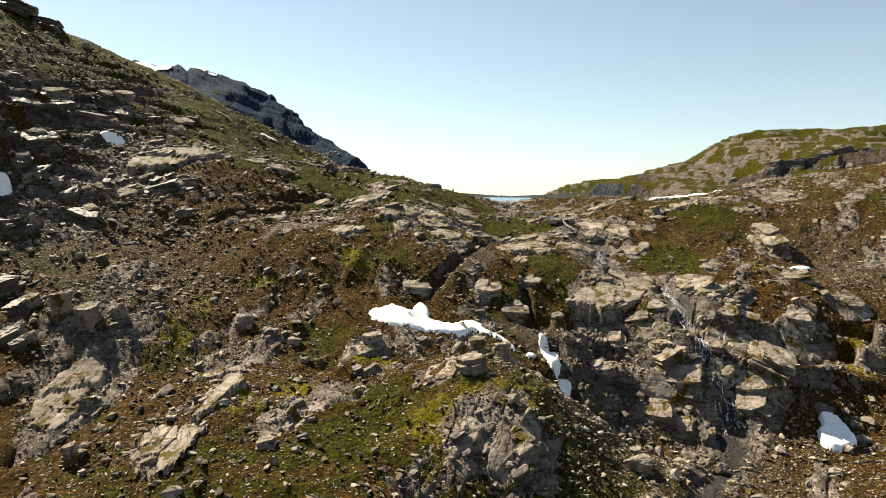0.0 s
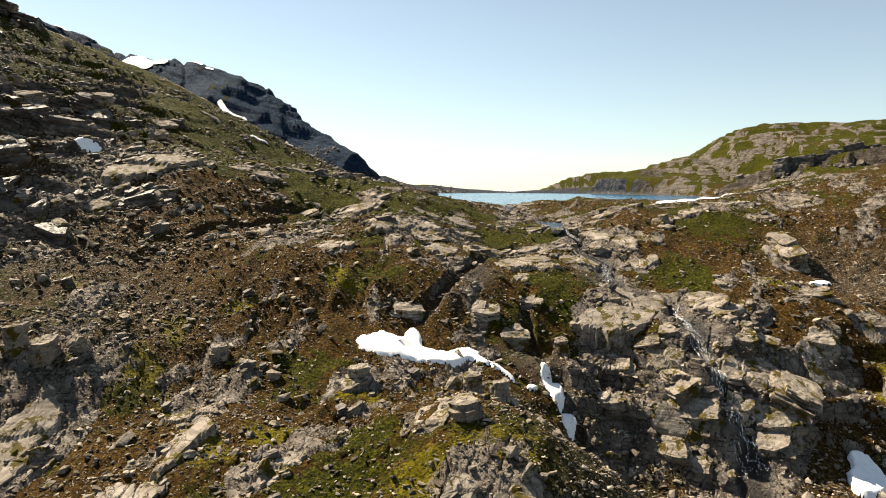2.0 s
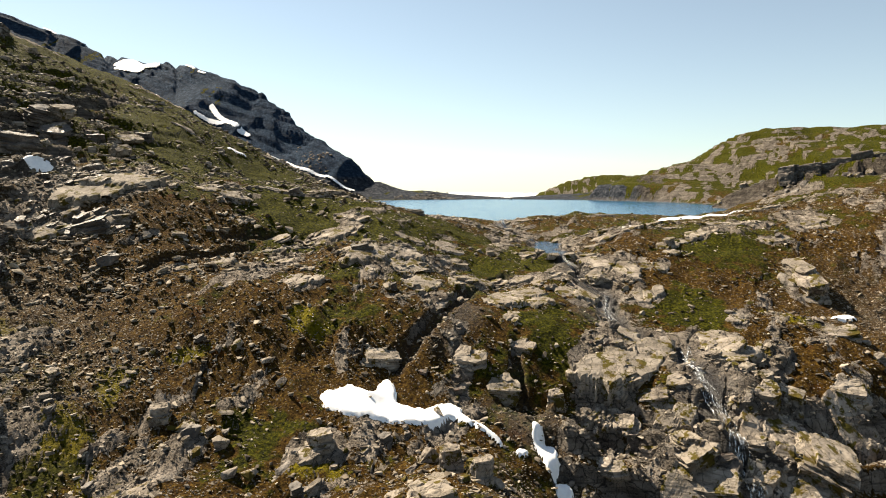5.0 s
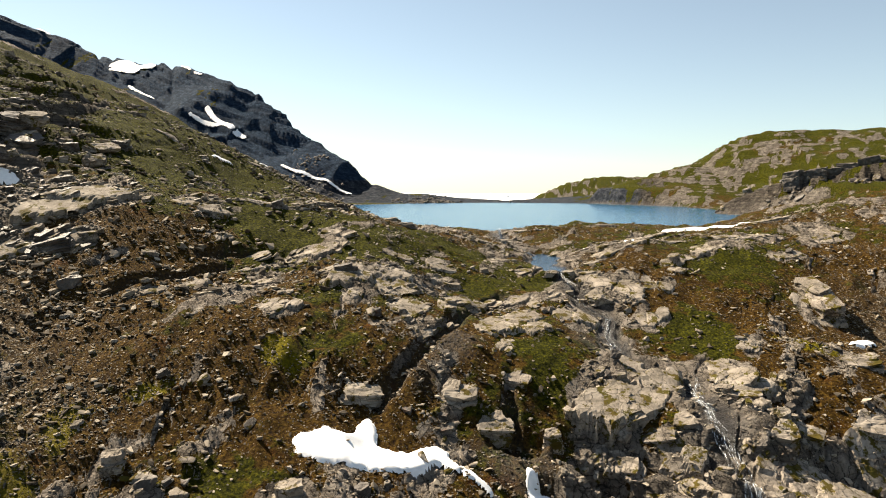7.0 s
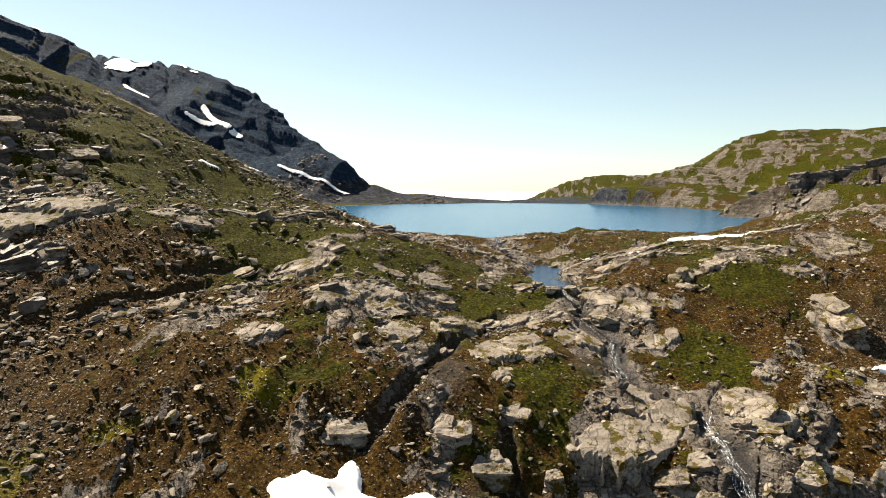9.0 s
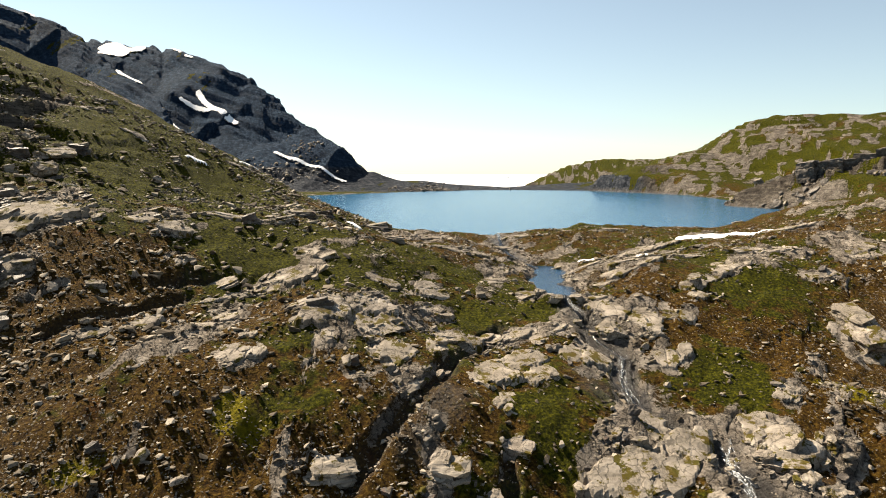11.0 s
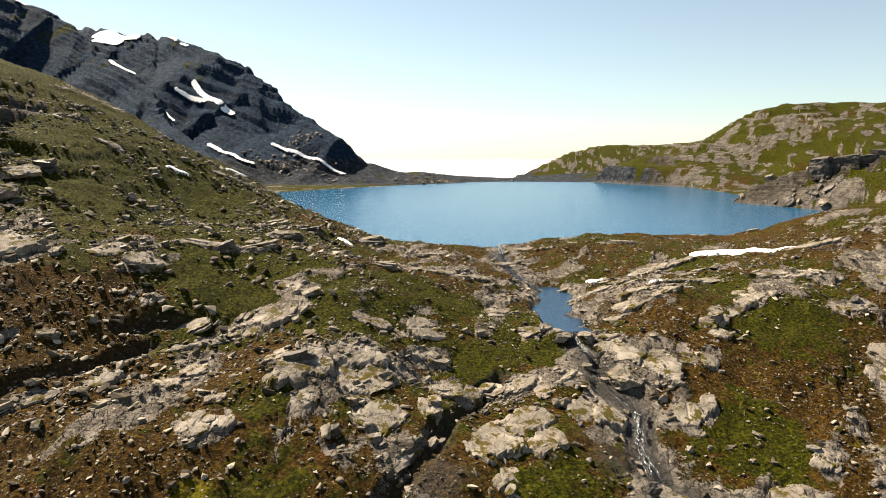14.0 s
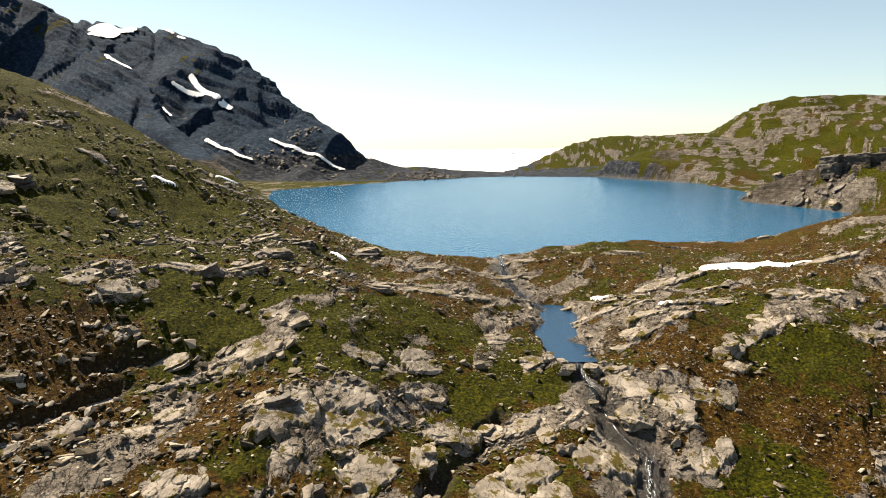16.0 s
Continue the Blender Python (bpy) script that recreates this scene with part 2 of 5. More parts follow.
outcrop(65.2, 236.2, 13, 3.6, 1.2, -16)
outcrop(86.5, 201.0, 14, 4.4, 1.3, 14)
outcrop(88.0, 176.0, 9, 5.0, 1.4, 20)
outcrop(22.0, 214.0, 14, 4.0, 1.2, 12)
outcrop(6.0, 212.0, 15, 4.0, 1.2, 8)
outcrop(27.0, 224.0, 12, 3.5, 1.0, 10)


def bare_slabs(x, y):
    """How bare the ground is round the planned slabs."""
    bare = np.zeros(np.shape(x))
    qx, qy = x + 0.9 * fbm(x / 3.5, y / 3.5, 160, 3), y + 0.9 * fbm(x / 3.5, y / 3.5, 163, 3)
    for px, py, length, width, height, turn in OUTCROPS:
        near = np.flatnonzero(np.hypot(x - px, y - py) < length + width)
        if len(near) == 0:
            continue
        c, sn = math.cos(math.radians(turn)), math.sin(math.radians(turn))
        u = ((qx[near] - px) * c + (qy[near] - py) * sn) / (0.56 * length)
        v = (-(qx[near] - px) * sn + (qy[near] - py) * c) / (0.56 * width)
        e = (np.abs(u) ** 3 + np.abs(v) ** 3) ** (1 / 3)
        bare[near] = np.maximum(bare[near], smooth(1.25, 0.95, e))
    return bare


def terrain(x, y, detail=True):
    """Ground height and what shapes it: distance to shore, to the stream; with detail also bareness and strata."""
    wx, wy = x + 9 * fbm(x / 60, y / 60, 5, 2), y + 9 * fbm(x / 60, y / 60, 9, 2)
    s = shore_distance(x + 2.5 * fbm(x / 11, y / 11, 3, 3), y + 2.5 * fbm(x / 11, y / 11, 4, 3))
    near = valley(x, y)
    drop = smooth(650, 760, y) * smooth(1100, 800, np.abs(x))
    left, right = smooth(30, -50, x), smooth(-50, 30, x)
    low = np.where(s > 0, left * np.minimum(0.42 * s, 60) * smooth(480, 420, y) + right * np.minimum(0.05 * s, 9), 0) * (1 - drop) - 60 * drop
    forms = np.maximum.reduce([ridge(wx, wy, MOUNTAIN, -1, 0.0, 1.6), ridge(wx, wy, CRAG, -1, 0.0, 1.5), ridge(wx, wy, FAR_STRIP), ridge(wx, wy, FAR_HILL, 1, -60.0), ridge(wx, wy, HILL), ridge(wx, wy, SHOULDER, 0)])
    far = np.maximum(low, forms)
    beds = smooth(2, 12, forms) * smooth(330, 380, y)
    if detail:
        east = smooth(60, 100, x)
        even = far
        for h, riser, share, seed in ((np.where(x > 80, 7.0, 14.0), 0.45, 0.5, 133), (np.where(x > 80, 2.8, 4.0), 0.34, 0.85, 137)):
            b = (even + np.where(x > 80, -0.04, 0.34) * x) / h + 0.45 * fbm(x / 130, y / 110, seed, 2) 
            strength = share * smooth(-0.4, 0.1, fbm(wx / 90, wy / 45, seed + 5, 3))
            far = far + beds * strength * h * (stairs(b, riser) - b + 0.25)
        gully = np.abs(fbm(x / 55 + y / 160, y / 300, 139, 3))
        far = far - beds * (1 - east) * 3.5 * smooth(0.16, 0.0, gully) * smooth(10, 40, even)
        far = far + beds * smooth(0, 25, even) * (east * 4.0 * fbm(x / 60, y / 28, 130, 4, 0.5) + (1 - east) * (3.0 * fbm(x / 45, y / 45, 131, 2, 0.5) + 1.5 * fbm(x / 13, y / 16, 127, 3, 0.55)))
    far = np.where(s > 0, np.maximum(far, 0.3 * smooth(0, 3, s) - 60 * drop) * smooth(-2, 9, s), np.maximum(0.25 * s, -6))
    t = smooth(250, 290, y)
    z = near * (1 - t) + far * t
    k = smooth(-12, 0, s) * smooth(16, 5, s) * smooth(205, 225, y) * smooth(-30, -5, x) * (1 - t)
    z = z * (1 - k) + k * np.where(s > 0, 0.25 + 0.07 * s, 0.3 * s)
    z = np.where((s < 0) & (y > 225), np.minimum(z, np.maximum(0.3 * s, -6)), z)
    qx, qy = x + 2.2 * fbm(x / 9, y / 9, 141, 3), y + 2.2 * fbm(x / 9, y / 9, 143, 3)
    z = z + cliff(qx, qy, LEFT_CLIFF, 3.4, 18, 3.0) * smooth(240, 205, y) + cliff(qx, qy, FALL_CLIFF, 7.0, 9, 2.6)
    z = z + cliff(x + 5 * fbm(x / 15, y / 15, 145, 4), y + 5 * fbm(x / 15, y / 15, 147, 4), BAY_CLIFF, 9, 16, 0.8) * smooth(150, 172, x) * smooth(-0.45, 0.1, fbm(x / 30, y / 30, 149, 2)) * smooth(0, 3, s)
    wall = np.maximum(np.exp(-(line_distance(qx, qy, LEFT_CLIFF)[0] / 18) ** 2) * smooth(240, 205, y) * smooth(104, 124, y), np.exp(-(line_distance(qx, qy, FALL_CLIFF)[0] / 6) ** 2))
    dd = functools.reduce(np.minimum, [line_distance(qx, qy, d)[0] for d in DITCHES])
    z = z - 1.3 * smooth(1.8, 0.3, dd + 0.5 * fbm(x / 1.5, y / 1.5, 153, 2))
    ds = line_distance(x + 1.0 * vnoise(x / 4, y / 4, 41), y + 1.0 * vnoise(x / 4, y / 4, 42), STREAM)[0]
    z = z - 1.2 * smooth(3.0, 0.6, ds + 0.7 * fbm(x / 2.2, y / 2.2, 155, 3)) * smooth(230, 220, y)
    bed = z / 3.4 + 0.05 * x + 0.5 * fbm(x / 18, y / 18, 151, 2)
    z = z + wall * 0.9 * 3.4 * (stairs(bed, 0.3) - bed + 0.4) * detail
    dp = line_distance(x + 1.4 * vnoise(x / 4, y / 4, 43), y + 1.4 * vnoise(x / 4, y / 4, 44), POOL)[0]
    z = np.where(dp < 9, np.maximum(z, -3.2 - 0.45 * np.maximum(dp - 4.0, 0)), z)
    bowl = -3.95 + 0.5 * np.maximum(dp - 1.6, 0)
    z = np.where(dp < 5.5, bowl + (z - bowl) * smooth(2.6, 5.5, dp), z)
    if not detail:
        return z, s, ds
    calm = np.clip(smooth(-1.0, 2.0, s) + (y < 225), 0, 1) * smooth(0.3, 1.8, np.minimum(ds, dp - 1.8))
    near_only = smooth(330, 270, y)
    n1, n2 = 0.86 * x - 0.51 * y, 0.51 * x + 0.86 * y
    warp = 0.55 * fbm(x / 26, y / 26, 21, 3)
    flow = z
    z = z + calm * (fbm(x / 17, y / 17, 30, 3) + 0.6 * near_only * fbm(x / 5, y / 5, 33, 3)) * (0.2 + 0.8 * near_only)
    rockiness = fbm(n1 / 5.5 + warp, n2 / 13, 50, 4) + 0.45 * fbm(x / 40, y / 40, 55, 2)
    # beds that dip to the left break off towards the lower right
    h1, h2 = 2.6, 0.9
    bed = 0.35 * flow + 0.36 * n1 + 1.8 * fbm(n1 / 16, n2 / 30, 61, 2)
    bench = h1 * (stairs(bed / h1, 0.3) - bed / h1 + 0.4)
    bench2 = h2 * (stairs((bed + 0.25 * vnoise(x / 6, y / 6, 64)) / h2, 0.45) - bed / h2 + 0.4)
    broken = smooth(-0.22, 0.2, fbm(n1 / 10, n2 / 14, 66, 3))
    rough = smooth(-0.2, 0.2, rockiness)
    patchy = smooth(-0.1, 0.3, fbm(x / 7, y / 7, 68, 3))
    z = z + calm * near_only * broken * (0.38 * bench * patchy + 0.4 * bench2 * rough)
    edge, own = cells(n1 / 1.9 + 0.5 * vnoise(x / 2, y / 2, 71), n2 / 3.0 + 0.5 * vnoise(x / 2, y / 2, 72), 80)
    edge2, own2 = cells(n1 / 5.2 + 0.3 * vnoise(x / 6, y / 6, 73), n2 / 7.5 + 0.3 * vnoise(x / 6, y / 6, 74), 86)
    z = z + calm * smooth(0.02, 0.3, rockiness) * (0.15 * own - 0.22 * smooth(0.14, 0.0, edge) + 0.28 * own2 - 0.4 * smooth(0.09, 0.0, edge2)) * near_only
    z = z + calm * near_only * (0.16 * fbm(x / 1.6, y / 1.6, 90, 2) + 0.3 * fbm(x / 3.2, y / 3.2, 93, 2))
    riser = bed / h1 - np.floor(bed / h1)
    rock = rockiness + 0.3 * broken * (riser > 0.84) * rough * patchy + 0.16 * own2 + 0.12 * own
    rock = rock + 0.45 * bare_slabs(x, y)
    rock = rock + 0.4 * wall
    return z, s, ds, rock, dd, dp, beds


# ---- building helpers ----
def mesh_object(name, verts, faces, material=None, parent=None, flat=False):
    """One mesh object out of numpy vertices and faces (n x 3 or n x 4)."""
    me = bpy.data.meshes.new(name)
    faces = np.asarray(faces, np.int32)
    k = faces.shape[1]
    me.vertices.add(len(verts))
    me.vertices.foreach_set("co", np.asarray(verts, np.float32).ravel())
    me.loops.add(faces.size)
    me.loops.foreach_set("vertex_index", faces.ravel())
    me.polygons.add(len(faces))
    me.polygons.foreach_set("loop_start", np.arange(0, faces.size, k, dtype=np.int32))
    me.polygons.foreach_set("use_smooth", np.full(len(faces), not flat))
    me.update(calc_edges=True)
    if material:
        me.materials.append(material)
    ob = new(name, me)
    ob.parent = parent
    return ob


def nodes_of(name):
    m = bpy.data.materials.new(name)
    m.use_nodes = True
    return m, m.node_tree.nodes, m.node_tree.links, m.node_tree.nodes["Principled BSDF"]


def plain(name, colour, rough=0.9):
    m, n, l, b = nodes_of(name)
    b.inputs["Base Color"].default_value, b.inputs["Roughness"].default_value = (*colour, 1), rough
    return m


def tex(n, l, scale, detail=4.0, rough=0.55, coords=None):
    t = n.new("ShaderNodeTexNoise")
    t.inputs["Scale"].default_value, t.inputs["Detail"].default_value, t.inputs["Roughness"].default_value = scale, detail, rough
    if coords:
        l.new(coords, t.inputs["Vector"])
    return t.outputs["Fac"]


def math_node(n, l, op, a, b=None, clamp=False):
    m = n.new("ShaderNodeMath")
    m.operation, m.use_clamp = op, clamp
    for i, v in enumerate((a, b)):
        if v is None:
            continue
        if isinstance(v, (int, float)):
            m.inputs[i].default_value = v
        else:
            l.new(v, m.inputs[i])
    return m.outputs[0]


def mix(n, l, fac, a, b):
    m = n.new("ShaderNodeMix")
    m.data_type = "RGBA"
    l.new(fac, m.inputs["Factor"])
    for key, v in (("A", a), ("B", b)):
        sock = [i for i in m.inputs if i.name == key and i.type == "RGBA"][0]
        if isinstance(v, tuple):
            sock.default_value = (*v, 1)
        else:
            l.new(v, sock)
    return [o for o in m.outputs if o.type == "RGBA"][0]


def ramp(n, l, fac, *stops):
    r = n.new("ShaderNodeValToRGB")
    e = r.color_ramp.elements
    while len(e) < len(stops):
        e.new(0.5)
    for el, (p, c) in zip(e, stops):
        el.position, el.color = p, (*c, 1)
    l.new(fac, r.inputs[0])
    return r.outputs[0]


def step(n, l, v, a, b):
    m = n.new("ShaderNodeMapRange")
    m.interpolation_type = "SMOOTHSTEP"
    l.new(v, m.inputs[0])
    m.inputs[1].default_value, m.inputs[2].default_value = a, b
    return m.outputs[0]


# ---- materials ----
def rock_colour(n, l, pos):
    big, fine = tex(n, l, 0.35, 5, 0.6, pos), tex(n, l, 3.0, 6, 0.65, pos)
    base = ramp(n, l, big, (0.3, (0.105, 0.087, 0.070)), (0.5, (0.215, 0.183, 0.151)), (0.7, (0.36, 0.315, 0.266)))
    spots = math_node(n, l, "MULTIPLY", step(n, l, fine, 0.52, 0.68), 0.55)
    base = mix(n, l, spots, base, (0.085, 0.074, 0.064))
    # thin beds that dip to the left
    tilt = n.new("ShaderNodeMapping")
    tilt.inputs["Rotation"].default_value, tilt.inputs["Scale"].default_value = (radians(10), radians(16), 0), (0.16, 0.16, 2.4)
    l.new(pos, tilt.inputs["Vector"])
    beds = tex(n, l, 1.0, 5, 0.6, tilt.outputs[0])
    base = mix(n, l, math_node(n, l, "MULTIPLY", step(n, l, beds, 0.48, 0.36), 0.6), base, (0.045, 0.038, 0.030))
    # joints
    turn = n.new("ShaderNodeMapping")
    turn.inputs["Rotation"].default_value, turn.inputs["Scale"].default_value = (0, 0, radians(31)), (0.62, 0.2, 0.4)
    bend = n.new("ShaderNodeVectorMath")
    bend.operation = "MULTIPLY_ADD"
    wob = n.new("ShaderNodeTexNoise")
    wob.inputs["Scale"].default_value, wob.inputs["Detail"].default_value = 0.6, 4
    l.new(pos, wob.inputs["Vector"])
    l.new(wob.outputs["Color"], bend.inputs[0])
    bend.inputs[1].default_value = (2.2, 2.2, 2.2)
    l.new(pos, bend.inputs[2])
    l.new(bend.outputs[0], turn.inputs["Vector"])
    vor = n.new("ShaderNodeTexVoronoi")
    vor.feature = "DISTANCE_TO_EDGE"
    vor.inputs["Scale"].default_value = 1.0
    l.new(turn.outputs[0], vor.inputs["Vector"])
    crack = step(n, l, math_node(n, l, "ADD", vor.outputs["Distance"], math_node(n, l, "MULTIPLY", math_node(n, l, "SUBTRACT", fine, 0.5), 0.10)), 0.034, 0.010)
    base = mix(n, l, math_node(n, l, "MULTIPLY", crack, 0.8), base, (0.028, 0.024, 0.02))
    split = n.new("ShaderNodeTexVoronoi")
    split.feature = "DISTANCE_TO_EDGE"
    split.inputs["Scale"].default_value = 2.7
    l.new(turn.outputs[0], split.inputs["Vector"])
    chink = math_node(n, l, "MULTIPLY", step(n, l, split.outputs["Distance"], 0.05, 0.015), step(n, l, big, 0.60, 0.42))
    base = mix(n, l, math_node(n, l, "MULTIPLY", chink, 0.75), base, (0.03, 0.025, 0.02))
    return base, math_node(n, l, "ADD", math_node(n, l, "SUBTRACT", fine, math_node(n, l, "MULTIPLY", crack, 0.5)), math_node(n, l, "MULTIPLY", beds, 1.6))


def make_ground():
    m, n, l, b = nodes_of("mountain_ground")
    pos = n.new("ShaderNodeNewGeometry").outputs["Position"]
    at = n.new("ShaderNodeAttribute")
    at.attribute_name = "cover"
    sep = n.new("ShaderNodeSeparateColor")
    l.new(at.outputs["Color"], sep.inputs[0])
    rock_a, green_a, wet_a, scree_a = sep.outputs[0], sep.outputs[1], sep.outputs[2], at.outputs["Alpha"]
    rock, fine = rock_colour(n, l, pos)
    dark_at = n.new("ShaderNodeAttribute")
    dark_at.attribute_name = "dark_rock_and_shade"
    grain = math_node(n, l, "ADD", math_node(n, l, "MULTIPLY", fine, 0.19), math_node(n, l, "MULTIPLY", tex(n, l, 0.3, 5, 0.65, pos), 0.5))
    # bluish: shade and blue haze of the far mountain, put into rock colour
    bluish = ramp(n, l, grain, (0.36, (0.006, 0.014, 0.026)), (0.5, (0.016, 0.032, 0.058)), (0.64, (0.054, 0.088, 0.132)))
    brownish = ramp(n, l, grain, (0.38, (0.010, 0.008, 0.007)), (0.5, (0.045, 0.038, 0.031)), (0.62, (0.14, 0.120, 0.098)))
    blackish = mix(n, l, step(n, l, dark_at.outputs["Fac"], 0.86, 0.98), brownish, bluish)
    rock = mix(n, l, step(n, l, dark_at.outputs["Fac"], 0.02, 0.96), rock, blackish)
    mid, small, tiny = tex(n, l, 0.5, 4, 0.6, pos), tex(n, l, 2.2, 5, 0.65, pos), tex(n, l, 9.0, 3, 0.6, pos)
    hue = tex(n, l, 0.16, 3, 0.6, pos)
    green = ramp(n, l, small, (0.32, (0.005, 0.0065, 0.0006)), (0.5, (0.033, 0.034, 0.0017)), (0.68, (0.098, 0.092, 0.0045)))
    brown = ramp(n, l, small, (0.32, (0.008, 0.0034, 0.0008)), (0.5, (0.052, 0.027, 0.0042)), (0.70, (0.135, 0.080, 0.014)))
    rust = ramp(n, l, small, (0.28, (0.014, 0.005, 0.001)), (0.5, (0.075, 0.028, 0.003)), (0.72, (0.15, 0.072, 0.008)))
    brown = mix(n, l, step(n, l, hue, 0.61, 0.72), brown, rust)
    g = math_node(n, l, "ADD", green_a, math_node(n, l, "MULTIPLY", math_node(n, l, "SUBTRACT", mid, 0.5), 1.6))
    turf = step(n, l, g, 0.35, 0.65)
    soil = mix(n, l, turf, brown, green)
    # gravel strewn over the soil
    moss_at = n.new("ShaderNodeAttribute")
    moss_at.attribute_name = "bright_moss"
    yellow = ramp(n, l, small, (0.3, (0.036, 0.032, 0.002)), (0.62, (0.165, 0.134, 0.007)))
    soil = mix(n, l, step(n, l, math_node(n, l, "ADD", moss_at.outputs["Fac"], math_node(n, l, "SUBTRACT", small, 0.5)), 0.3, 0.75), soil, yellow)
    rubble = ramp(n, l, small, (0.3, (0.014, 0.010, 0.007)), (0.65, (0.10, 0.078, 0.056)))
    soil = mix(n, l, math_node(n, l, "MULTIPLY", scree_a, 0.5), soil, rubble)
    for scale, few in ((2.3, 0.88), (4.2, 0.82)):
        vor = n.new("ShaderNodeTexVoronoi")
        vor.inputs["Scale"].default_value = scale
        l.new(pos, vor.inputs["Vector"])
        sc = n.new("ShaderNodeSeparateColor")
        l.new(vor.outputs["Color"], sc.inputs[0])
        chance = math_node(n, l, "ADD", math_node(n, l, "SUBTRACT", sc.outputs[0], math_node(n, l, "MULTIPLY", turf, 0.22)), math_node(n, l, "ADD", math_node(n, l, "MULTIPLY", scree_a, 0.7), math_node(n, l, "MULTIPLY", math_node(n, l, "SUBTRACT", mid, 0.5), 0.7)))
        near = math_node(n, l, "ADD", vor.outputs["Distance"], math_node(n, l, "MULTIPLY", tiny, 0.3))
        mask = math_node(n, l, "MULTIPLY", step(n, l, chance, few, few + 0.04), step(n, l, near, 0.52, 0.44))
        shade = ramp(n, l, sc.outputs[1], (0.0, (0.06, 0.048, 0.036)), (1.0, (0.27, 0.235, 0.19)))
        soil = mix(n, l, mask, soil, shade)
    r = math_node(n, l, "ADD", rock_a, math_node(n, l, "MULTIPLY", math_node(n, l, "SUBTRACT", small, 0.5), 0.55))
    r = math_node(n, l, "ADD", r, math_node(n, l, "MULTIPLY", math_node(n, l, "SUBTRACT", mid, 0.5), 0.4))
    rmask = step(n, l, r, 0.48, 0.54)
    col = mix(n, l, rmask, soil, rock)
    wet = mix(n, l, wet_a, col, (0.035, 0.030, 0.026))
    l.new(wet, b.inputs["Base Color"])
    rough = math_node(n, l, "SUBTRACT", 0.95, math_node(n, l, "MULTIPLY", wet_a, 0.55))
    l.new(rough, b.inputs["Roughness"])
    l.new(math_node(n, l, "ADD", 0.06, math_node(n, l, "MULTIPLY", wet_a, 0.3)), b.inputs["Specular IOR Level"])
    bump = n.new("ShaderNodeBump")
    bump.inputs["Strength"].default_value, bump.inputs["Distance"].default_value = 1.0, 0.9
    h = math_node(n, l, "ADD", math_node(n, l, "ADD", math_node(n, l, "ADD", small, math_node(n, l, "MULTIPLY", rock_a, math_node(n, l, "MULTIPLY", fine, 0.6))), math_node(n, l, "ADD", mid, math_node(n, l, "MULTIPLY", hue, 1.0))), math_node(n, l, "MULTIPLY", tiny, 0.35))
    l.new(h, bump.inputs["Height"])
    l.new(bump.outputs[0], b.inputs["Normal"])
    return m


def make_stone():
    m, n, l, b = nodes_of("stone")
    pos = n.new("ShaderNodeNewGeometry").outputs["Position"]
    c, fine = rock_colour(n, l, pos)
    own = n.new("ShaderNodeObjectInfo").outputs["Random"]
    c = mix(n, l, math_node(n, l, "MULTIPLY", own, 0.4), c, (0.22, 0.19, 0.15))
    moss = math_node(n, l, "ADD", tex(n, l, 0.55, 4, 0.6, pos), math_node(n, l, "MULTIPLY", tex(n, l, 3.5, 3, 0.6, pos), 0.25))
    c = mix(n, l, step(n, l, moss, 0.66, 0.73), c, mix(n, l, tex(n, l, 0.7, 3, 0.6, pos), (0.075, 0.042, 0.008), (0.045, 0.050, 0.006)))
    l.new(c, b.inputs["Base Color"])
    b.inputs["Roughness"].default_value = 0.9
    b.inputs["Specular IOR Level"].default_value = 0.12
    bump = n.new("ShaderNodeBump")
    bump.inputs["Strength"].default_value, bump.inputs["Distance"].default_value = 0.6, 0.12
    l.new(fine, bump.inputs["Height"])
    l.new(bump.outputs[0], b.inputs["Normal"])
    return m


def make_water(name, colour, wave, scale, rough=0.08):
    m, n, l, b = nodes_of(name)
    pos = n.new("ShaderNodeNewGeometry").outputs["Position"]
    b.inputs["Base Color"].default_value, b.inputs["Roughness"].default_value = (*colour, 1), rough
    b.inputs["IOR"].default_value = 1.33
    bump = n.new("ShaderNodeBump")
    bump.inputs["Strength"].default_value, bump.inputs["Distance"].default_value = wave, 0.2
    l.new(tex(n, l, scale, 3, 0.5, pos), bump.inputs["Height"])
    l.new(bump.outputs[0], b.inputs["Normal"])
    return m


def make_foam():
    """Broken white water: strands with gaps."""
    m, n, l, b = nodes_of("white_water")
    pos = n.new("ShaderNodeNewGeometry").outputs["Position"]
    b.inputs["Base Color"].default_value, b.inputs["Roughness"].default_value = (0.80, 0.84, 0.87, 1), 0.4
    fall = n.new("ShaderNodeMapping")
    fall.inputs["Scale"].default_value = (7.0, 2.0, 1.1)
    l.new(pos, fall.inputs["Vector"])
    l.new(step(n, l, tex(n, l, 1.0, 5, 0.7, fall.outputs[0]), 0.46, 0.74), b.inputs["Alpha"])
    return m


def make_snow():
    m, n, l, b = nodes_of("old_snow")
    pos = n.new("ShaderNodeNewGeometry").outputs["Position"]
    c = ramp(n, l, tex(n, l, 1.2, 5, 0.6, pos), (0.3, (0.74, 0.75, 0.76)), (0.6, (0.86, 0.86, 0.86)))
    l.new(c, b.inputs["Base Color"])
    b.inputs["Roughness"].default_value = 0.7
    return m


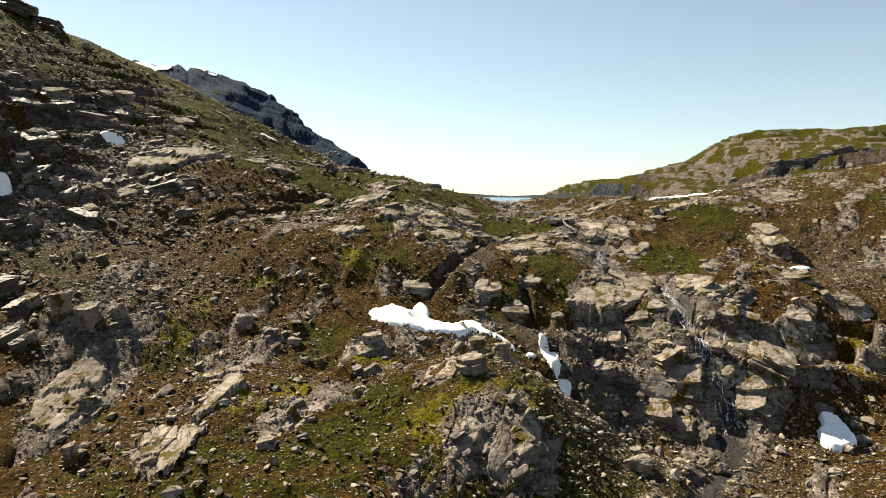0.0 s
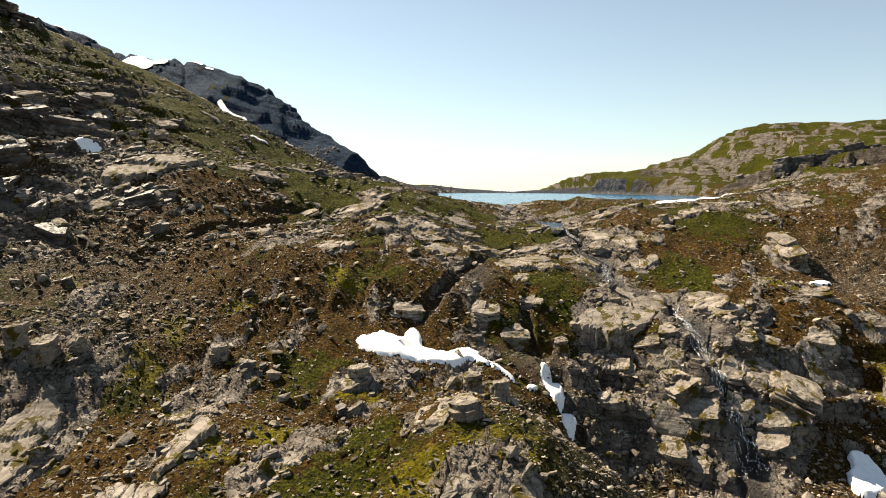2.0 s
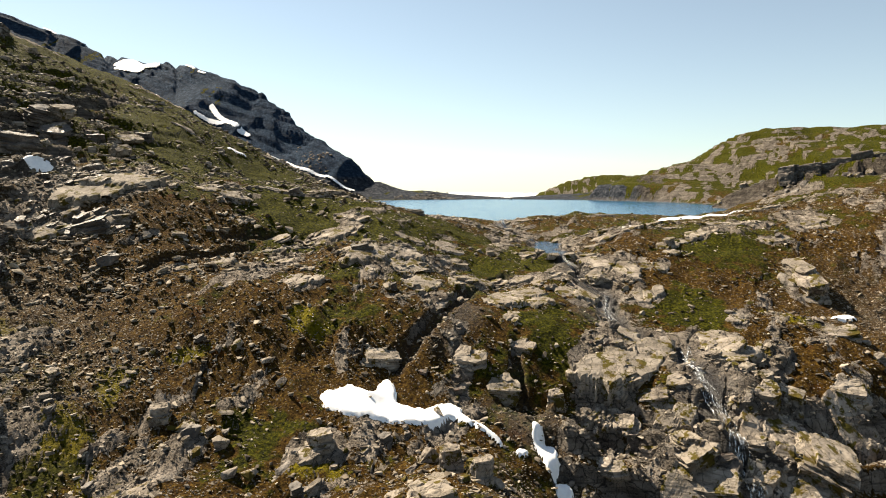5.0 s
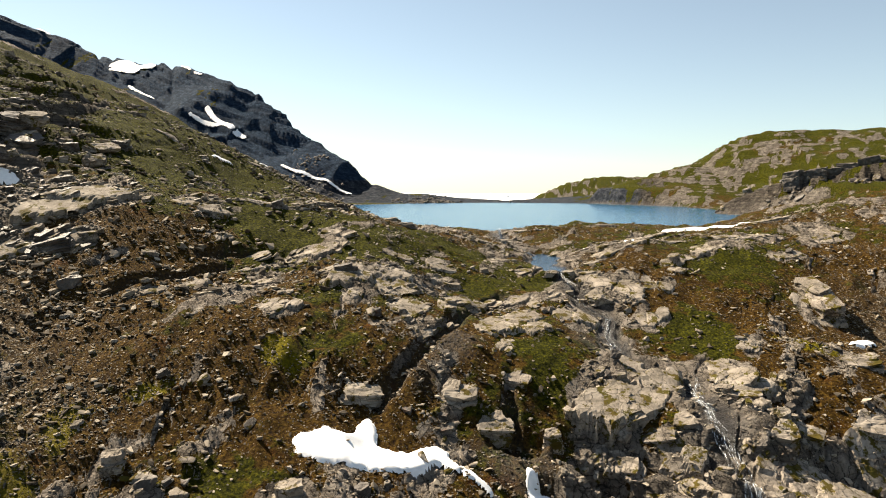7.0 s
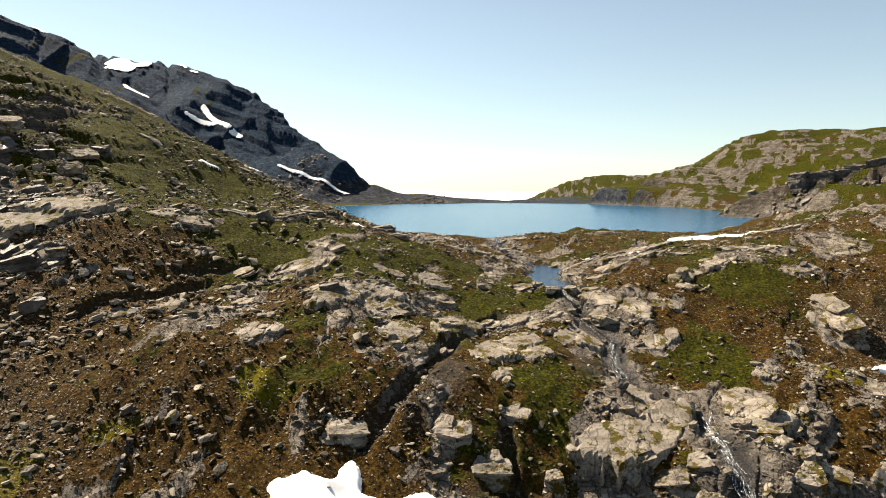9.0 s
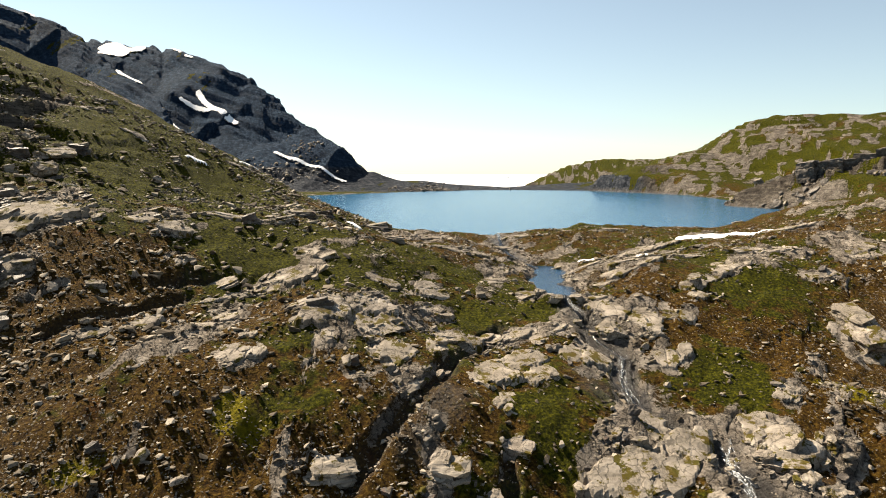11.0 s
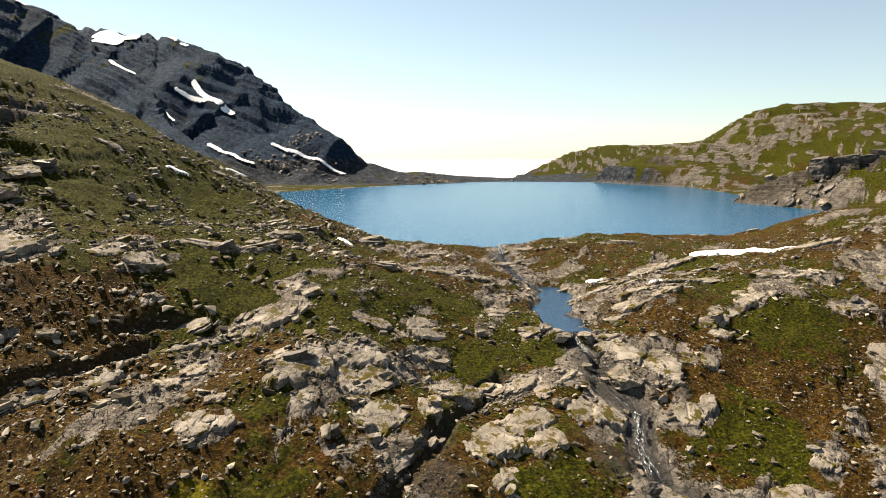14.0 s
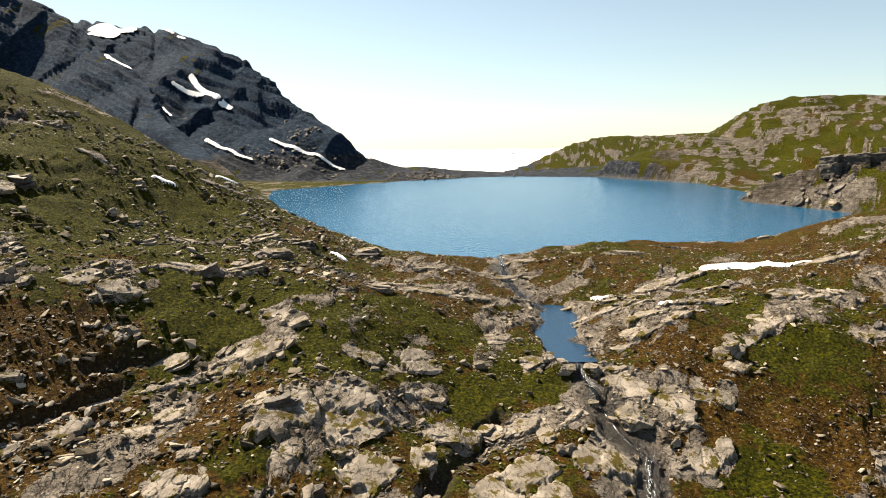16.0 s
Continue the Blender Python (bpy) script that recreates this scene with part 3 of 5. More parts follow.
def make_schist():
    """Dark, half-wet layered rock with rusty streaks."""
    m, n, l, b = nodes_of("dark_rock_and_shade")
    pos = n.new("ShaderNodeNewGeometry").outputs["Position"]
    own = n.new("ShaderNodeObjectInfo").outputs["Random"]
    fine, big = tex(n, l, 3.0, 6, 0.65, pos), tex(n, l, 0.5, 4, 0.6, pos)
    c = ramp(n, l, big, (0.3, (0.032, 0.027, 0.023)), (0.55, (0.090, 0.075, 0.062)), (0.75, (0.21, 0.178, 0.145)))
    c = mix(n, l, step(n, l, fine, 0.50, 0.66), c, (0.032, 0.029, 0.027))
    c = mix(n, l, math_node(n, l, "MULTIPLY", step(n, l, tex(n, l, 0.9, 4, 0.6, pos), 0.56, 0.66), math_node(n, l, "MULTIPLY", own, 0.7)), c, (0.085, 0.045, 0.028))
    l.new(c, b.inputs["Base Color"])
    b.inputs["Roughness"].default_value = 0.6
    b.inputs["Specular IOR Level"].default_value = 0.25
    bump = n.new("ShaderNodeBump")
    bump.inputs["Strength"].default_value, bump.inputs["Distance"].default_value = 0.7, 0.15
    l.new(fine, bump.inputs["Height"])
    l.new(bump.outputs[0], b.inputs["Normal"])
    return m


def make_pale():
    """Loose stones, each of its own shade."""
    m, n, l, b = nodes_of("loose_stone")
    own = n.new("ShaderNodeNewGeometry").outputs["Random Per Island"]
    pos = n.new("ShaderNodeNewGeometry").outputs["Position"]
    c = ramp(n, l, own, (0.0, (0.035, 0.028, 0.021)), (0.5, (0.10, 0.080, 0.058)), (1.0, (0.36, 0.31, 0.245)))
    c = mix(n, l, step(n, l, tex(n, l, 6.0, 3, 0.6, pos), 0.55, 0.7), c, (0.13, 0.115, 0.09))
    l.new(c, b.inputs["Base Color"])
    b.inputs["Roughness"].default_value = 0.9
    b.inputs["Specular IOR Level"].default_value = 0.12
    return m


GROUND, STONE, SNOW, PALE, SCHIST = make_ground(), make_stone(), make_snow(), make_pale(), make_schist()
LAKE = make_water("lake_water", (0.0005, 0.068, 0.150), 0.9, 0.7, 0.16)
FOAM = make_foam()
STREAMWATER = make_water("stream_water", (0.008, 0.035, 0.075), 0.5, 2.5)
BROOKWATER = make_water("brook_water", (0.010, 0.011, 0.012), 0.9, 3.5, 0.15)
CLOUD = plain("cloud", (0.86, 0.89, 0.93), 1.0)

# ---- ground: one sheet in rings round the valley, finest in front ----
GREEN_SPOTS = [(-69, 201, 14), (-44, 188, 9), (-19, 165, 6), (-9, 152, 6), (-22, 143, 5), (-10, 118, 5), (19, 122, 4), (59, 156, 14), (45, 137, 7), (57, 202, 7), (-118, 250, 10), (9, 166, 5), (-71, 212, 15), (-52, 210, 12), (-59, 182, 11), (-37, 178, 7), (-32, 159, 6), (0, 168, 5), (-10, 157, 4), (13, 149, 4), (56, 157, 9), (-43, 182, 12), (-22, 159, 8), (-9, 132, 5), (-47, 157, 6), (-38, 92, 3), (-17, 96, 5), (-10, 72, 4), (21, 117, 3), (54, 148, 9), (-9, 80, 5)]
BROWN_SPOTS = [(-39, 131, 8), (-46, 121, 8), (-21, 116, 8), (-31, 107, 8), (-7, 112, 4), (57, 124, 6), (85, 168, 8), (-23, 109, 7), (-55, 132, 7), (55, 145, 8), (-41, 146, 7), (-19, 140, 4), (45, 206, 4), (-51, 128, 8), (-33, 132, 6), (-21, 115, 8), (-33, 104, 6), (-33, 76, 5), (61, 113, 9), (53, 89, 5)]
SCREE_SPOTS = [(-73, 142, 8), (-68, 128, 14), (-58, 112, 14), (-48, 104, 12), (23, 95, 9), (22, 80, 12), (35, 84, 12), (31, 168, 5), (84, 140, 12), (-62, 150, 8)]
ROCK_SPOTS = [(40, 184, 11), (50, 194, 10), (33, 204, 9), (15, 178, 7), (44, 168, 8), (44, 155, 6), (35, 151, 6), (28, 138, 6), (55, 201, 9), (47, 149, 5), (29, 116, 10), (44, 121, 9), (36, 174, 12), (14, 128, 8), (42, 150, 8), (2, 158, 9), (-16, 150, 8), (-24, 130, 8), (8, 186, 12), (22, 150, 9), (-40, 162, 7), (58, 172, 9), (8, 110, 9), (-6, 135, 9), (-62, 150, 12), (40, 100, 12), (60, 185, 14), (30, 205, 12)]
MOSS_SPOTS = [(-24, 79, 3.2), (-39, 95, 4), (34, 109, 2.6), (69.6, 113, 3), (68.5, 106, 4), (-67, 124, 3.5), (-48, 90, 2.5), (-70.6, 154, 3), (5, 76, 5), (-14, 117, 3.5), (-30, 110, 3), (-18, 84, 3), (62, 131, 3), (-33, 87, 3), (-36, 102, 3), (-55, 108, 3), (-8, 92, 3), (72, 96, 4), (76, 105, 4), (0, 74, 4)]
WET_SPOTS = [(38, 102, 7), (44, 97, 6), (33, 104, 6), (15, 108, 5), (30, 128, 4), (4, 120, 5), (48, 112, 4)]


def spots(x, y, places):
    total = np.zeros(np.shape(x))
    for px, py, pr in places:
        total = np.maximum(total, np.exp(-((x - px) ** 2 + (y - py) ** 2) / (pr * pr)))
    return total


SHEET = {}


def ground_sheet():
    cx, cy = 4.0, 0.0
    az = np.concatenate([np.radians(np.linspace(-37, 37, 1020)), np.radians(np.linspace(40, 320, 90))])
    rad = np.concatenate([np.concatenate([[0.05], np.linspace(2, 46, 16)]), np.geomspace(48, 330, 430), np.linspace(333, 560, 64), np.linspace(562, 900, 180), np.geomspace(905, 1650, 56), np.geomspace(1720, 4900, 20)])
    R, A = np.meshgrid(rad, az, indexing="ij")
    x, y = (cx + R * np.sin(A)).ravel(), (cy + R * np.cos(A)).ravel()
    z, s, ds, rock, dd, dp, beds = terrain(x, y)
    nr, na = R.shape
    idx = np.arange(nr * na).reshape(nr, na)
    nxt = np.roll(idx, -1, 1)
    f = np.stack([idx[:-1], nxt[:-1], nxt[1:], idx[1:]], -1).reshape(-1, 4)
    gx = np.gradient(z.reshape(nr, na), axis=0) / np.gradient(rad)[:, None]
    gy = np.gradient(z.reshape(nr, na), axis=1) / (np.maximum(R, 1) * 0.00127)
    steep = np.clip(np.hypot(gx, np.clip(gy, -4, 4)), 0, 4).ravel()
    wobx, woby = x + 5 * fbm(x / 8, y / 8, 101, 3), y + 5 * fbm(x / 8, y / 8, 103, 3)
    g, b, sc, w = (spots(wobx, woby, p) for p in (GREEN_SPOTS, BROWN_SPOTS, SCREE_SPOTS, WET_SPOTS))
    rockm = 0.37 + 0.8 * (rock - 0.16) + 0.28 * smooth(0.8, 1.6, steep) - 0.34 * g - 0.08 * b + 0.02 * sc + 0.26 * spots(wobx, woby, ROCK_SPOTS) + 0.25 * smooth(7, 3, np.minimum(ds, dp))
    green = 0.42 + 0.45 * fbm(x / 22, y / 22, 120, 3) + 0.5 * g - 0.55 * b + 0.15 * smooth(130, 170, y) + 0.3 * smooth(-20, -50, x) * smooth(155, 180, y)
    # wet by stream, falls and shore; ditches are darkened by the same mask
    wet = np.maximum.reduce([smooth(3.0, 0.8, ds + 0.8 * fbm(x / 1.5, y / 1.5, 109, 3)) * (y < 225), 0.45 * w * smooth(0.1, 0.6, w + 0.3 * fbm(x / 2, y / 3, 107, 3)), 0.3 * smooth(2.0, 0.8, dd), 0.8 * smooth(1.0, 0.2, s) * smooth(-3, 0, s) * (y > 225)])
    rockm = rockm - 0.01 * smooth(300, 360, y) * smooth(60, 120, x) + 0.75 * smooth(380, 460, y) * smooth(60, 0, x) * smooth(3, 25, z)
    green = green + 0.24 * smooth(300, 360, y) * smooth(60, 120, x) + 0.4 * smooth(480, 540, y) * smooth(160, 100, x)
    # dark rock at falls and left cliff; painted shade on mountain and (-58, 82)
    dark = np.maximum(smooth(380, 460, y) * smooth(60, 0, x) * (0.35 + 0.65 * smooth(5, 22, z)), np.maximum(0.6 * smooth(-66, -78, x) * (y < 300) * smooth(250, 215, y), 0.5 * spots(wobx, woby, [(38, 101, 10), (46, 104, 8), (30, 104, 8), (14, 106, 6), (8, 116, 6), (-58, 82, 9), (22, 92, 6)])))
    # the bay cliff's shaded face, painted as a dark band along its line
    bay = np.exp(-(line_distance(x, y, BAY_CLIFF)[0] / 9) ** 2) * (x > 130)
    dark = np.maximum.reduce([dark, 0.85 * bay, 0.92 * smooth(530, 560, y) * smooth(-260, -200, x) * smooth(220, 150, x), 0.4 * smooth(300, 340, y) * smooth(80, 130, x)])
    rockm = rockm + 0.8 * smooth(540, 580, y) * smooth(-230, -180, x) * smooth(160, 100, x) + 0.3 * bay + 0.22 * smooth(14, 2, s) * (y > 225)
    slope = smooth(-15, -45, x) * smooth(150, 175, y) * smooth(330, 290, y)
    rockm = rockm - 0.13 * slope
    green = green - 0.10 * smooth(25, 42, x) * smooth(290, 250, y)
    hillside = smooth(300, 350, y) * smooth(60, 120, x)
    rockm = rockm + hillside * (0.10 + 0.75 * fbm(x / 22 + 3 * fbm(x / 60, y / 60, 171, 2), z / 2.6 + 0.03 * x, 172, 4, 0.6) + 0.25 * fbm(x / 7, y / 7, 176, 3))
    green = green + hillside * 0.35 * fbm(x / 14, y / 14, 178, 3)
    cover = np.clip(np.stack([rockm, green, wet, sc], -1), 0, 1).astype(np.float32)
    verts = np.stack([x, y, z], -1)
    SHEET.update(rad=rad, az=az[:1020], z=z.reshape(nr, na)[:, :1020])
    mx, my = x[f[:, 0]], y[f[:, 0]]
    east = (my > 300) & (mx > 100) & (my < 900) & (mx > 0.02 * my)
    west = (my > 330) & (mx <= 60) & (my < 1000) & (mx < 0.3 * my) & (mx > -900)
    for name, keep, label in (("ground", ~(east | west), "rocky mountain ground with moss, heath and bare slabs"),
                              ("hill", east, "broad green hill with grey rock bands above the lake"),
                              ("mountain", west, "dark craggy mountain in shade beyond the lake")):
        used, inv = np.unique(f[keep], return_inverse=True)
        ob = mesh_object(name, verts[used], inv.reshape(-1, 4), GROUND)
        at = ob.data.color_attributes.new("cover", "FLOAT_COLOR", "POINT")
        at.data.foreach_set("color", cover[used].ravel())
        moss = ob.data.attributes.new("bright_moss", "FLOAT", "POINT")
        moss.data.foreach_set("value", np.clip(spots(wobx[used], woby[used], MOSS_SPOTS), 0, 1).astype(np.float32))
        kind = ob.data.attributes.new("dark_rock_and_shade", "FLOAT", "POINT")
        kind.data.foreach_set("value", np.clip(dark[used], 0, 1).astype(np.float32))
        tagged(ob, label, name, kind="structure")


ground_sheet()


def sheet_height(x, y):
    """Height of the ground sheet's own faces."""
    r, a = np.hypot(x - 4.0, y), np.arctan2(x - 4.0, y)
    ri = np.clip(np.searchsorted(SHEET["rad"], r) - 1, 0, len(SHEET["rad"]) - 2)
    ai = np.clip(np.searchsorted(SHEET["az"], a) - 1, 0, len(SHEET["az"]) - 2)
    u = (r - SHEET["rad"][ri]) / (SHEET["rad"][ri + 1] - SHEET["rad"][ri])
    v = (a - SHEET["az"][ai]) / (SHEET["az"][ai + 1] - SHEET["az"][ai])
    z = SHEET["z"]
    return (z[ri, ai] * (1 - u) + z[ri + 1, ai] * u) * (1 - v) + (z[ri, ai + 1] * (1 - u) + z[ri + 1, ai + 1] * u) * v


# ---- water ----
def lake():
    c = SHORE.mean(0)
    bm = bmesh.new()
    out = SHORE - c
    rim = c + out * (1 + 3.0 / np.hypot(*out.T))[:, None]
    bm.faces.new([bm.verts.new((px, py, 0.0)) for px, py in rim])
    bmesh.ops.triangulate(bm, faces=bm.faces[:])
    me = bpy.data.meshes.new("lake")
    bm.to_mesh(me)
    me.materials.append(LAKE)
    tagged(new("lake", me), "deep blue mountain lake with small ripples", "lake", kind="structure")


def along(pts, n):
    """n points evenly along a line."""
    pts = np.array(pts, float)
    d = np.concatenate([[0], np.cumsum(np.hypot(*np.diff(pts, axis=0).T))])
    q = np.linspace(0, d[-1], n)
    return np.stack([np.interp(q, d, pts[:, 0]), np.interp(q, d, pts[:, 1])], -1)


def ribbon(name, pts, width, lift, material, parent=None, n=60, seed=0, across=4, wander=0.0):
    """A strip of water that lies on the ground along a line."""
    p = along(pts, n)
    p[:, 0] += wander * vnoise(np.arange(n) * 0.21, np.full(n, seed * 3.7), 200 + seed)
    p[:, 1] += 0.5 * wander * vnoise(np.arange(n) * 0.17, np.full(n, seed * 1.9), 230 + seed)
    tang = np.gradient(p, axis=0)
    side = np.stack([-tang[:, 1], tang[:, 0]], -1)
    side /= np.linalg.norm(side, axis=1)[:, None] + 1e-9
    w = width * (0.75 + 0.45 * vnoise(np.arange(n) * 0.4, np.full(n, 7.0 + seed), 210))
    u = np.linspace(-0.5, 0.5, across)
    xy = p[:, None, :] + (w[:, None] * u)[:, :, None] * side[:, None, :]
    z = terrain(xy[..., 0].ravel(), xy[..., 1].ravel())[0].reshape(n, across)
    z = z + lift - 0.08 * (2 * np.abs(u)) ** 2
    v = np.concatenate([xy, z[..., None]], -1).reshape(-1, 3)
    k = np.arange(n * across).reshape(n, across)
    f = np.stack([k[:-1, :-1], k[1:, :-1], k[1:, 1:], k[:-1, 1:]], -1).reshape(-1, 4)
    return mesh_object(name, v, f, material, parent)


def stream():
    # flat pool below the outlet
    n = 40
    p = along(POOL, n)
    p[:, 1] += np.linspace(4, -0.6, n)
    bm = bmesh.new()
    ring = [(x - 5.5, y) for x, y in p] + [(x + 5.5, y) for x, y in p[::-1]]
    bm.faces.new([bm.verts.new((x, y, -3.4)) for x, y in ring])
    me = bpy.data.meshes.new("pool")
    bm.to_mesh(me)
    me.materials.append(STREAMWATER)
    tagged(new("pool", me), "shallow dark blue pool among grey slabs", "pool", kind="structure")
    ob = ribbon("stream", [(20.5, 229)] + STREAM[2:5], 1.2, 0.25, BROOKWATER, n=90, across=5)
    tagged(ob, "narrow brook flowing out of the lake", "stream", kind="structure")
    ob = ribbon("stream", STREAM[6:16], 0.55, 0.15, BROOKWATER, n=110, across=5, seed=2)
    tagged(ob, "dark brook running between boulders", "stream", kind="structure")


def cascade(name, pts, strands, spread, label, n=50):
    root = new(name)
    root.location = (*pts[-1], float(terrain(np.array([pts[-1][0]]), np.array([pts[-1][1]]))[0][0]))
    strands += strands // 3
    for k in range(strands):
        off = spread * (k / max(1, strands - 1) - 0.5)
        line = [(x + off * (0.3 + 0.7 * i / (len(pts) - 1)), y) for i, (x, y) in enumerate(pts)]
        ob = ribbon("water_strand", line, random.uniform(0.07, 0.19), 0.40, FOAM, root, n=n, seed=k + 1, across=3, wander=0.8)
        ob.matrix_parent_inverse = Matrix.Translation(root.location).inverted()
    tagged(root, label, "waterfall", "falls of the brook")


lake()
stream()
cascade("waterfall", [(39.7, 121), (38.9, 115.0), (38.3, 109.2), (39.5, 105.9), (38.7, 98.8)], 9, 1.6, "white waterfall spilling down a dark wet rock wall")
cascade("waterfall", [(38.7, 99.5), (39.3, 96), (40.6, 93.9), (41, 91)], 9, 3.6, "thin white water fanning over black ledges")
cascade("waterfall", [(32.5, 140.5), (30.8, 134), (31, 128)], 5, 0.9, "small white cascade between slabs", 36)
cascade("waterfall", [(27.5, 157), (28.5, 152.5)], 5, 1.0, "short white rapid below the pool", 16)
cascade("waterfall", [(20.6, 230), (21, 221)], 4, 0.9, "short white rapid at the lake outlet", 16)
cascade("waterfall", [(50.5, 101.5), (50.8, 98.5)], 3, 0.6, "faint trickle of water on dark rock", 20)


# ---- snow ----
def snow_patch(label, blobs, thick=0.5, cell=0.3, edge=0.16, seed=0, rounds=3):
    """Old snow lying on the ground; blobs: x, y, radius across, radius along, turn."""
    b = np.array([(*v, 0)[:5] for v in blobs], float)
    reach = b[:, 2:4].max() * 1.6
    gx = np.arange(b[:, 0].min() - reach, b[:, 0].max() + reach, cell)
    gy = np.arange(b[:, 1].min() - reach, b[:, 1].max() + reach, cell)
    X, Y = np.meshgrid(gx, gy, indexing="ij")
    x, y = X.ravel(), Y.ravel()
    f = np.zeros_like(x)
    for px, py, ra, rb, turn in b:
        c, sn = math.cos(radians(turn)), math.sin(radians(turn))
        u, v = ((x - px) * c + (y - py) * sn) / ra, (-(x - px) * sn + (y - py) * c) / rb
        f = f + np.exp(-1.1 * (u * u + v * v))
    size = float(np.median(b[:, 2:4]))
    f = f - 0.34 + edge * fbm(x / (0.8 * size), y / (0.8 * size), 300 + seed, 3) + 0.6 * edge * fbm(x / (0.25 * size + 0.3), y / (0.25 * size + 0.3), 310 + seed, 2)
    base = terrain(x, y)[0].reshape(X.shape)
    ground = base
    for _ in range(rounds):
        pad = np.pad(base, 1, mode="edge")
        base = np.maximum(base, (pad[:-2, 1:-1] + pad[2:, 1:-1] + pad[1:-1, :-2] + pad[1:-1, 2:]) / 4)
    F = f.reshape(X.shape)
    base = ground + (base - ground) * smooth(0.0, 0.2, F)
    Z = base - 0.35 * thick + (thick * 1.35) * smooth(-0.02, 0.22, F) + 0.05 * thick * fbm(X / 1.1, Y / 1.1, 320, 3)
    keep = F > -0.05
    k = np.arange(X.size).reshape(X.shape)
    q = np.stack([k[:-1, :-1], k[1:, :-1], k[1:, 1:], k[:-1, 1:]], -1)
    on = keep[:-1, :-1] & keep[1:, :-1] & keep[1:, 1:] & keep[:-1, 1:]
    q = q[on]
    used, inv = np.unique(q, return_inverse=True)
    ob = mesh_object("snow_patch", np.stack([x, y, Z.ravel()], -1)[used], inv.reshape(-1, 4), SNOW)
    return tagged(ob, label, "snow patch", "old snow patches")


snow_patch("ragged white patch of old snow in the brown hollow", [(-8.6, 103.8, 3.2, 2.0), (-4.5, 103.0, 3.5, 2.1), (0, 103.3, 3.2, 1.8), (3.8, 105, 2.4, 1.5, 20), (6.4, 103.9, 1.6, 0.8, -30), (-3.7, 106.8, 1.3, 2.4)], 0.45, 0.3, 0.16, 0, 9)
snow_patch("thin tail of old snow below the hollow", [(8.2, 103.4, 1.3, 0.7, -30), (10.2, 102.2, 1.2, 0.6, -30)], 0.3, 0.2)
snow_patch("narrow white snow patch in the dark gully", [(15.6, 103.4, 0.9, 1.6), (16.8, 101.2, 1.2, 1.8), (13.4, 101, 0.8, 0.6)], 0.5, 0.2)
snow_patch("small white snow patch in the dark gully", [(18.2, 98.4, 1.2, 1.3)], 0.5, 0.2)
snow_patch("rounded white snow patch on the rubble", [(55.6, 93.2, 2.0, 2.3), (54.2, 90.0, 2.6, 2.2), (52.8, 88.2, 1.5, 1.3)], 0.9, 0.25, 0.12, 4, 14)
snow_patch("small snow patch below a rock step", [(72.2, 136.4, 2.6, 0.9, 8)], 0.4)
snow_patch("shaded snow patch under the cliff", [(-80.5, 121, 2.6, 2.2)], 0.5)
snow_patch("shaded snow remnant at the foot of the cliff", [(-75, 152, 2.6, 1.4, 20)], 0.4)
snow_patch("long white snow patch near the lake shore", [(66, 208, 4.5, 2.4), (72.5, 206, 5, 2.6), (79, 202, 4, 1.8, -25)], 0.3, 0.4, 0.12, 0, 12)
snow_patch("small white snow patch on grey slabs", [(38.9, 198, 2.0, 1.2)], 0.4)
snow_patch("small white snow patch among slabs", [(45.6, 177.5, 1.7, 1.1)], 0.4)
snow_patch("snow remnant in a dark hollow", [(-15.5, 206.3, 2.2, 0.9, -25)], 0.4)
snow_patch("narrow snow strip on the green slope", [(-52, 246, 3.6, 1.0, 40)], 0.5, 0.4)
snow_patch("narrow snow strip on the green slope", [(-57.5, 219, 3.2, 0.8, 20)], 0.4, 0.3)


def far_snow(label, blobs, edge=0.3, cell=0.8):
    """Snow on the far slopes, lying close on the ground."""
    b = np.array([(*v, 0)[:5] for v in blobs], float)
    reach = b[:, 2:4].max() * 2.0
    X, Y = np.meshgrid(np.arange(b[:, 0].min() - reach, b[:, 0].max() + reach, cell), np.arange(b[:, 1].min() - reach, b[:, 1].max() + reach, cell), indexing="ij")
    x, y = X.ravel(), Y.ravel()
    f = np.full(len(x), -0.34)
    for px, py, ra, rb, turn in b:
        c, sn = math.cos(radians(turn)), math.sin(radians(turn))
        u, v = ((x - px) * c + (y - py) * sn) / ra, (-(x - px) * sn + (y - py) * c) / rb
        f = f + np.exp(-1.1 * (u * u + v * v))
    f = f + edge * fbm(x / 5, y / 5, 300, 3)
    k = np.arange(X.size).reshape(X.shape)
    q = np.stack([k[:-1, :-1], k[1:, :-1], k[1:, 1:], k[:-1, 1:]], -1).reshape(-1, 4)
    q = q[(f[q] > 0).all(1)]
    used, inv = np.unique(q, return_inverse=True)
    z = np.mean([sheet_height(x[used] + dx, y[used] + dy) for dx in (-4, -2, 0, 2, 4) for dy in (-4, -2, 0, 2, 4)], 0)
    z = z + 1.5 + 0.5 * smooth(0.0, 0.25, f[used])
    tagged(mesh_object("snow_patch", np.stack([x[used], y[used], z], -1), inv.reshape(-1, 4), SNOW), label, "snow patch", "old snow patches")


def snow_streak(label, pts, width):
    """A thin tongue of snow along a line of places."""
    blobs = []
    for (xa, ya), (xb, yb) in zip(pts[:-1], pts[1:]):
        n = max(1, round(math.hypot(xb - xa, yb - ya) / (0.8 * width)))
        for k in range(n):
            w = width * (0.75 + 0.25 * math.sin(2.3 * len(blobs)))
            blobs.append((xa + (xb - xa) * k / n, ya + (yb - ya) * k / n, w, w))
    far_snow(label, blobs, 0.22, 0.7)


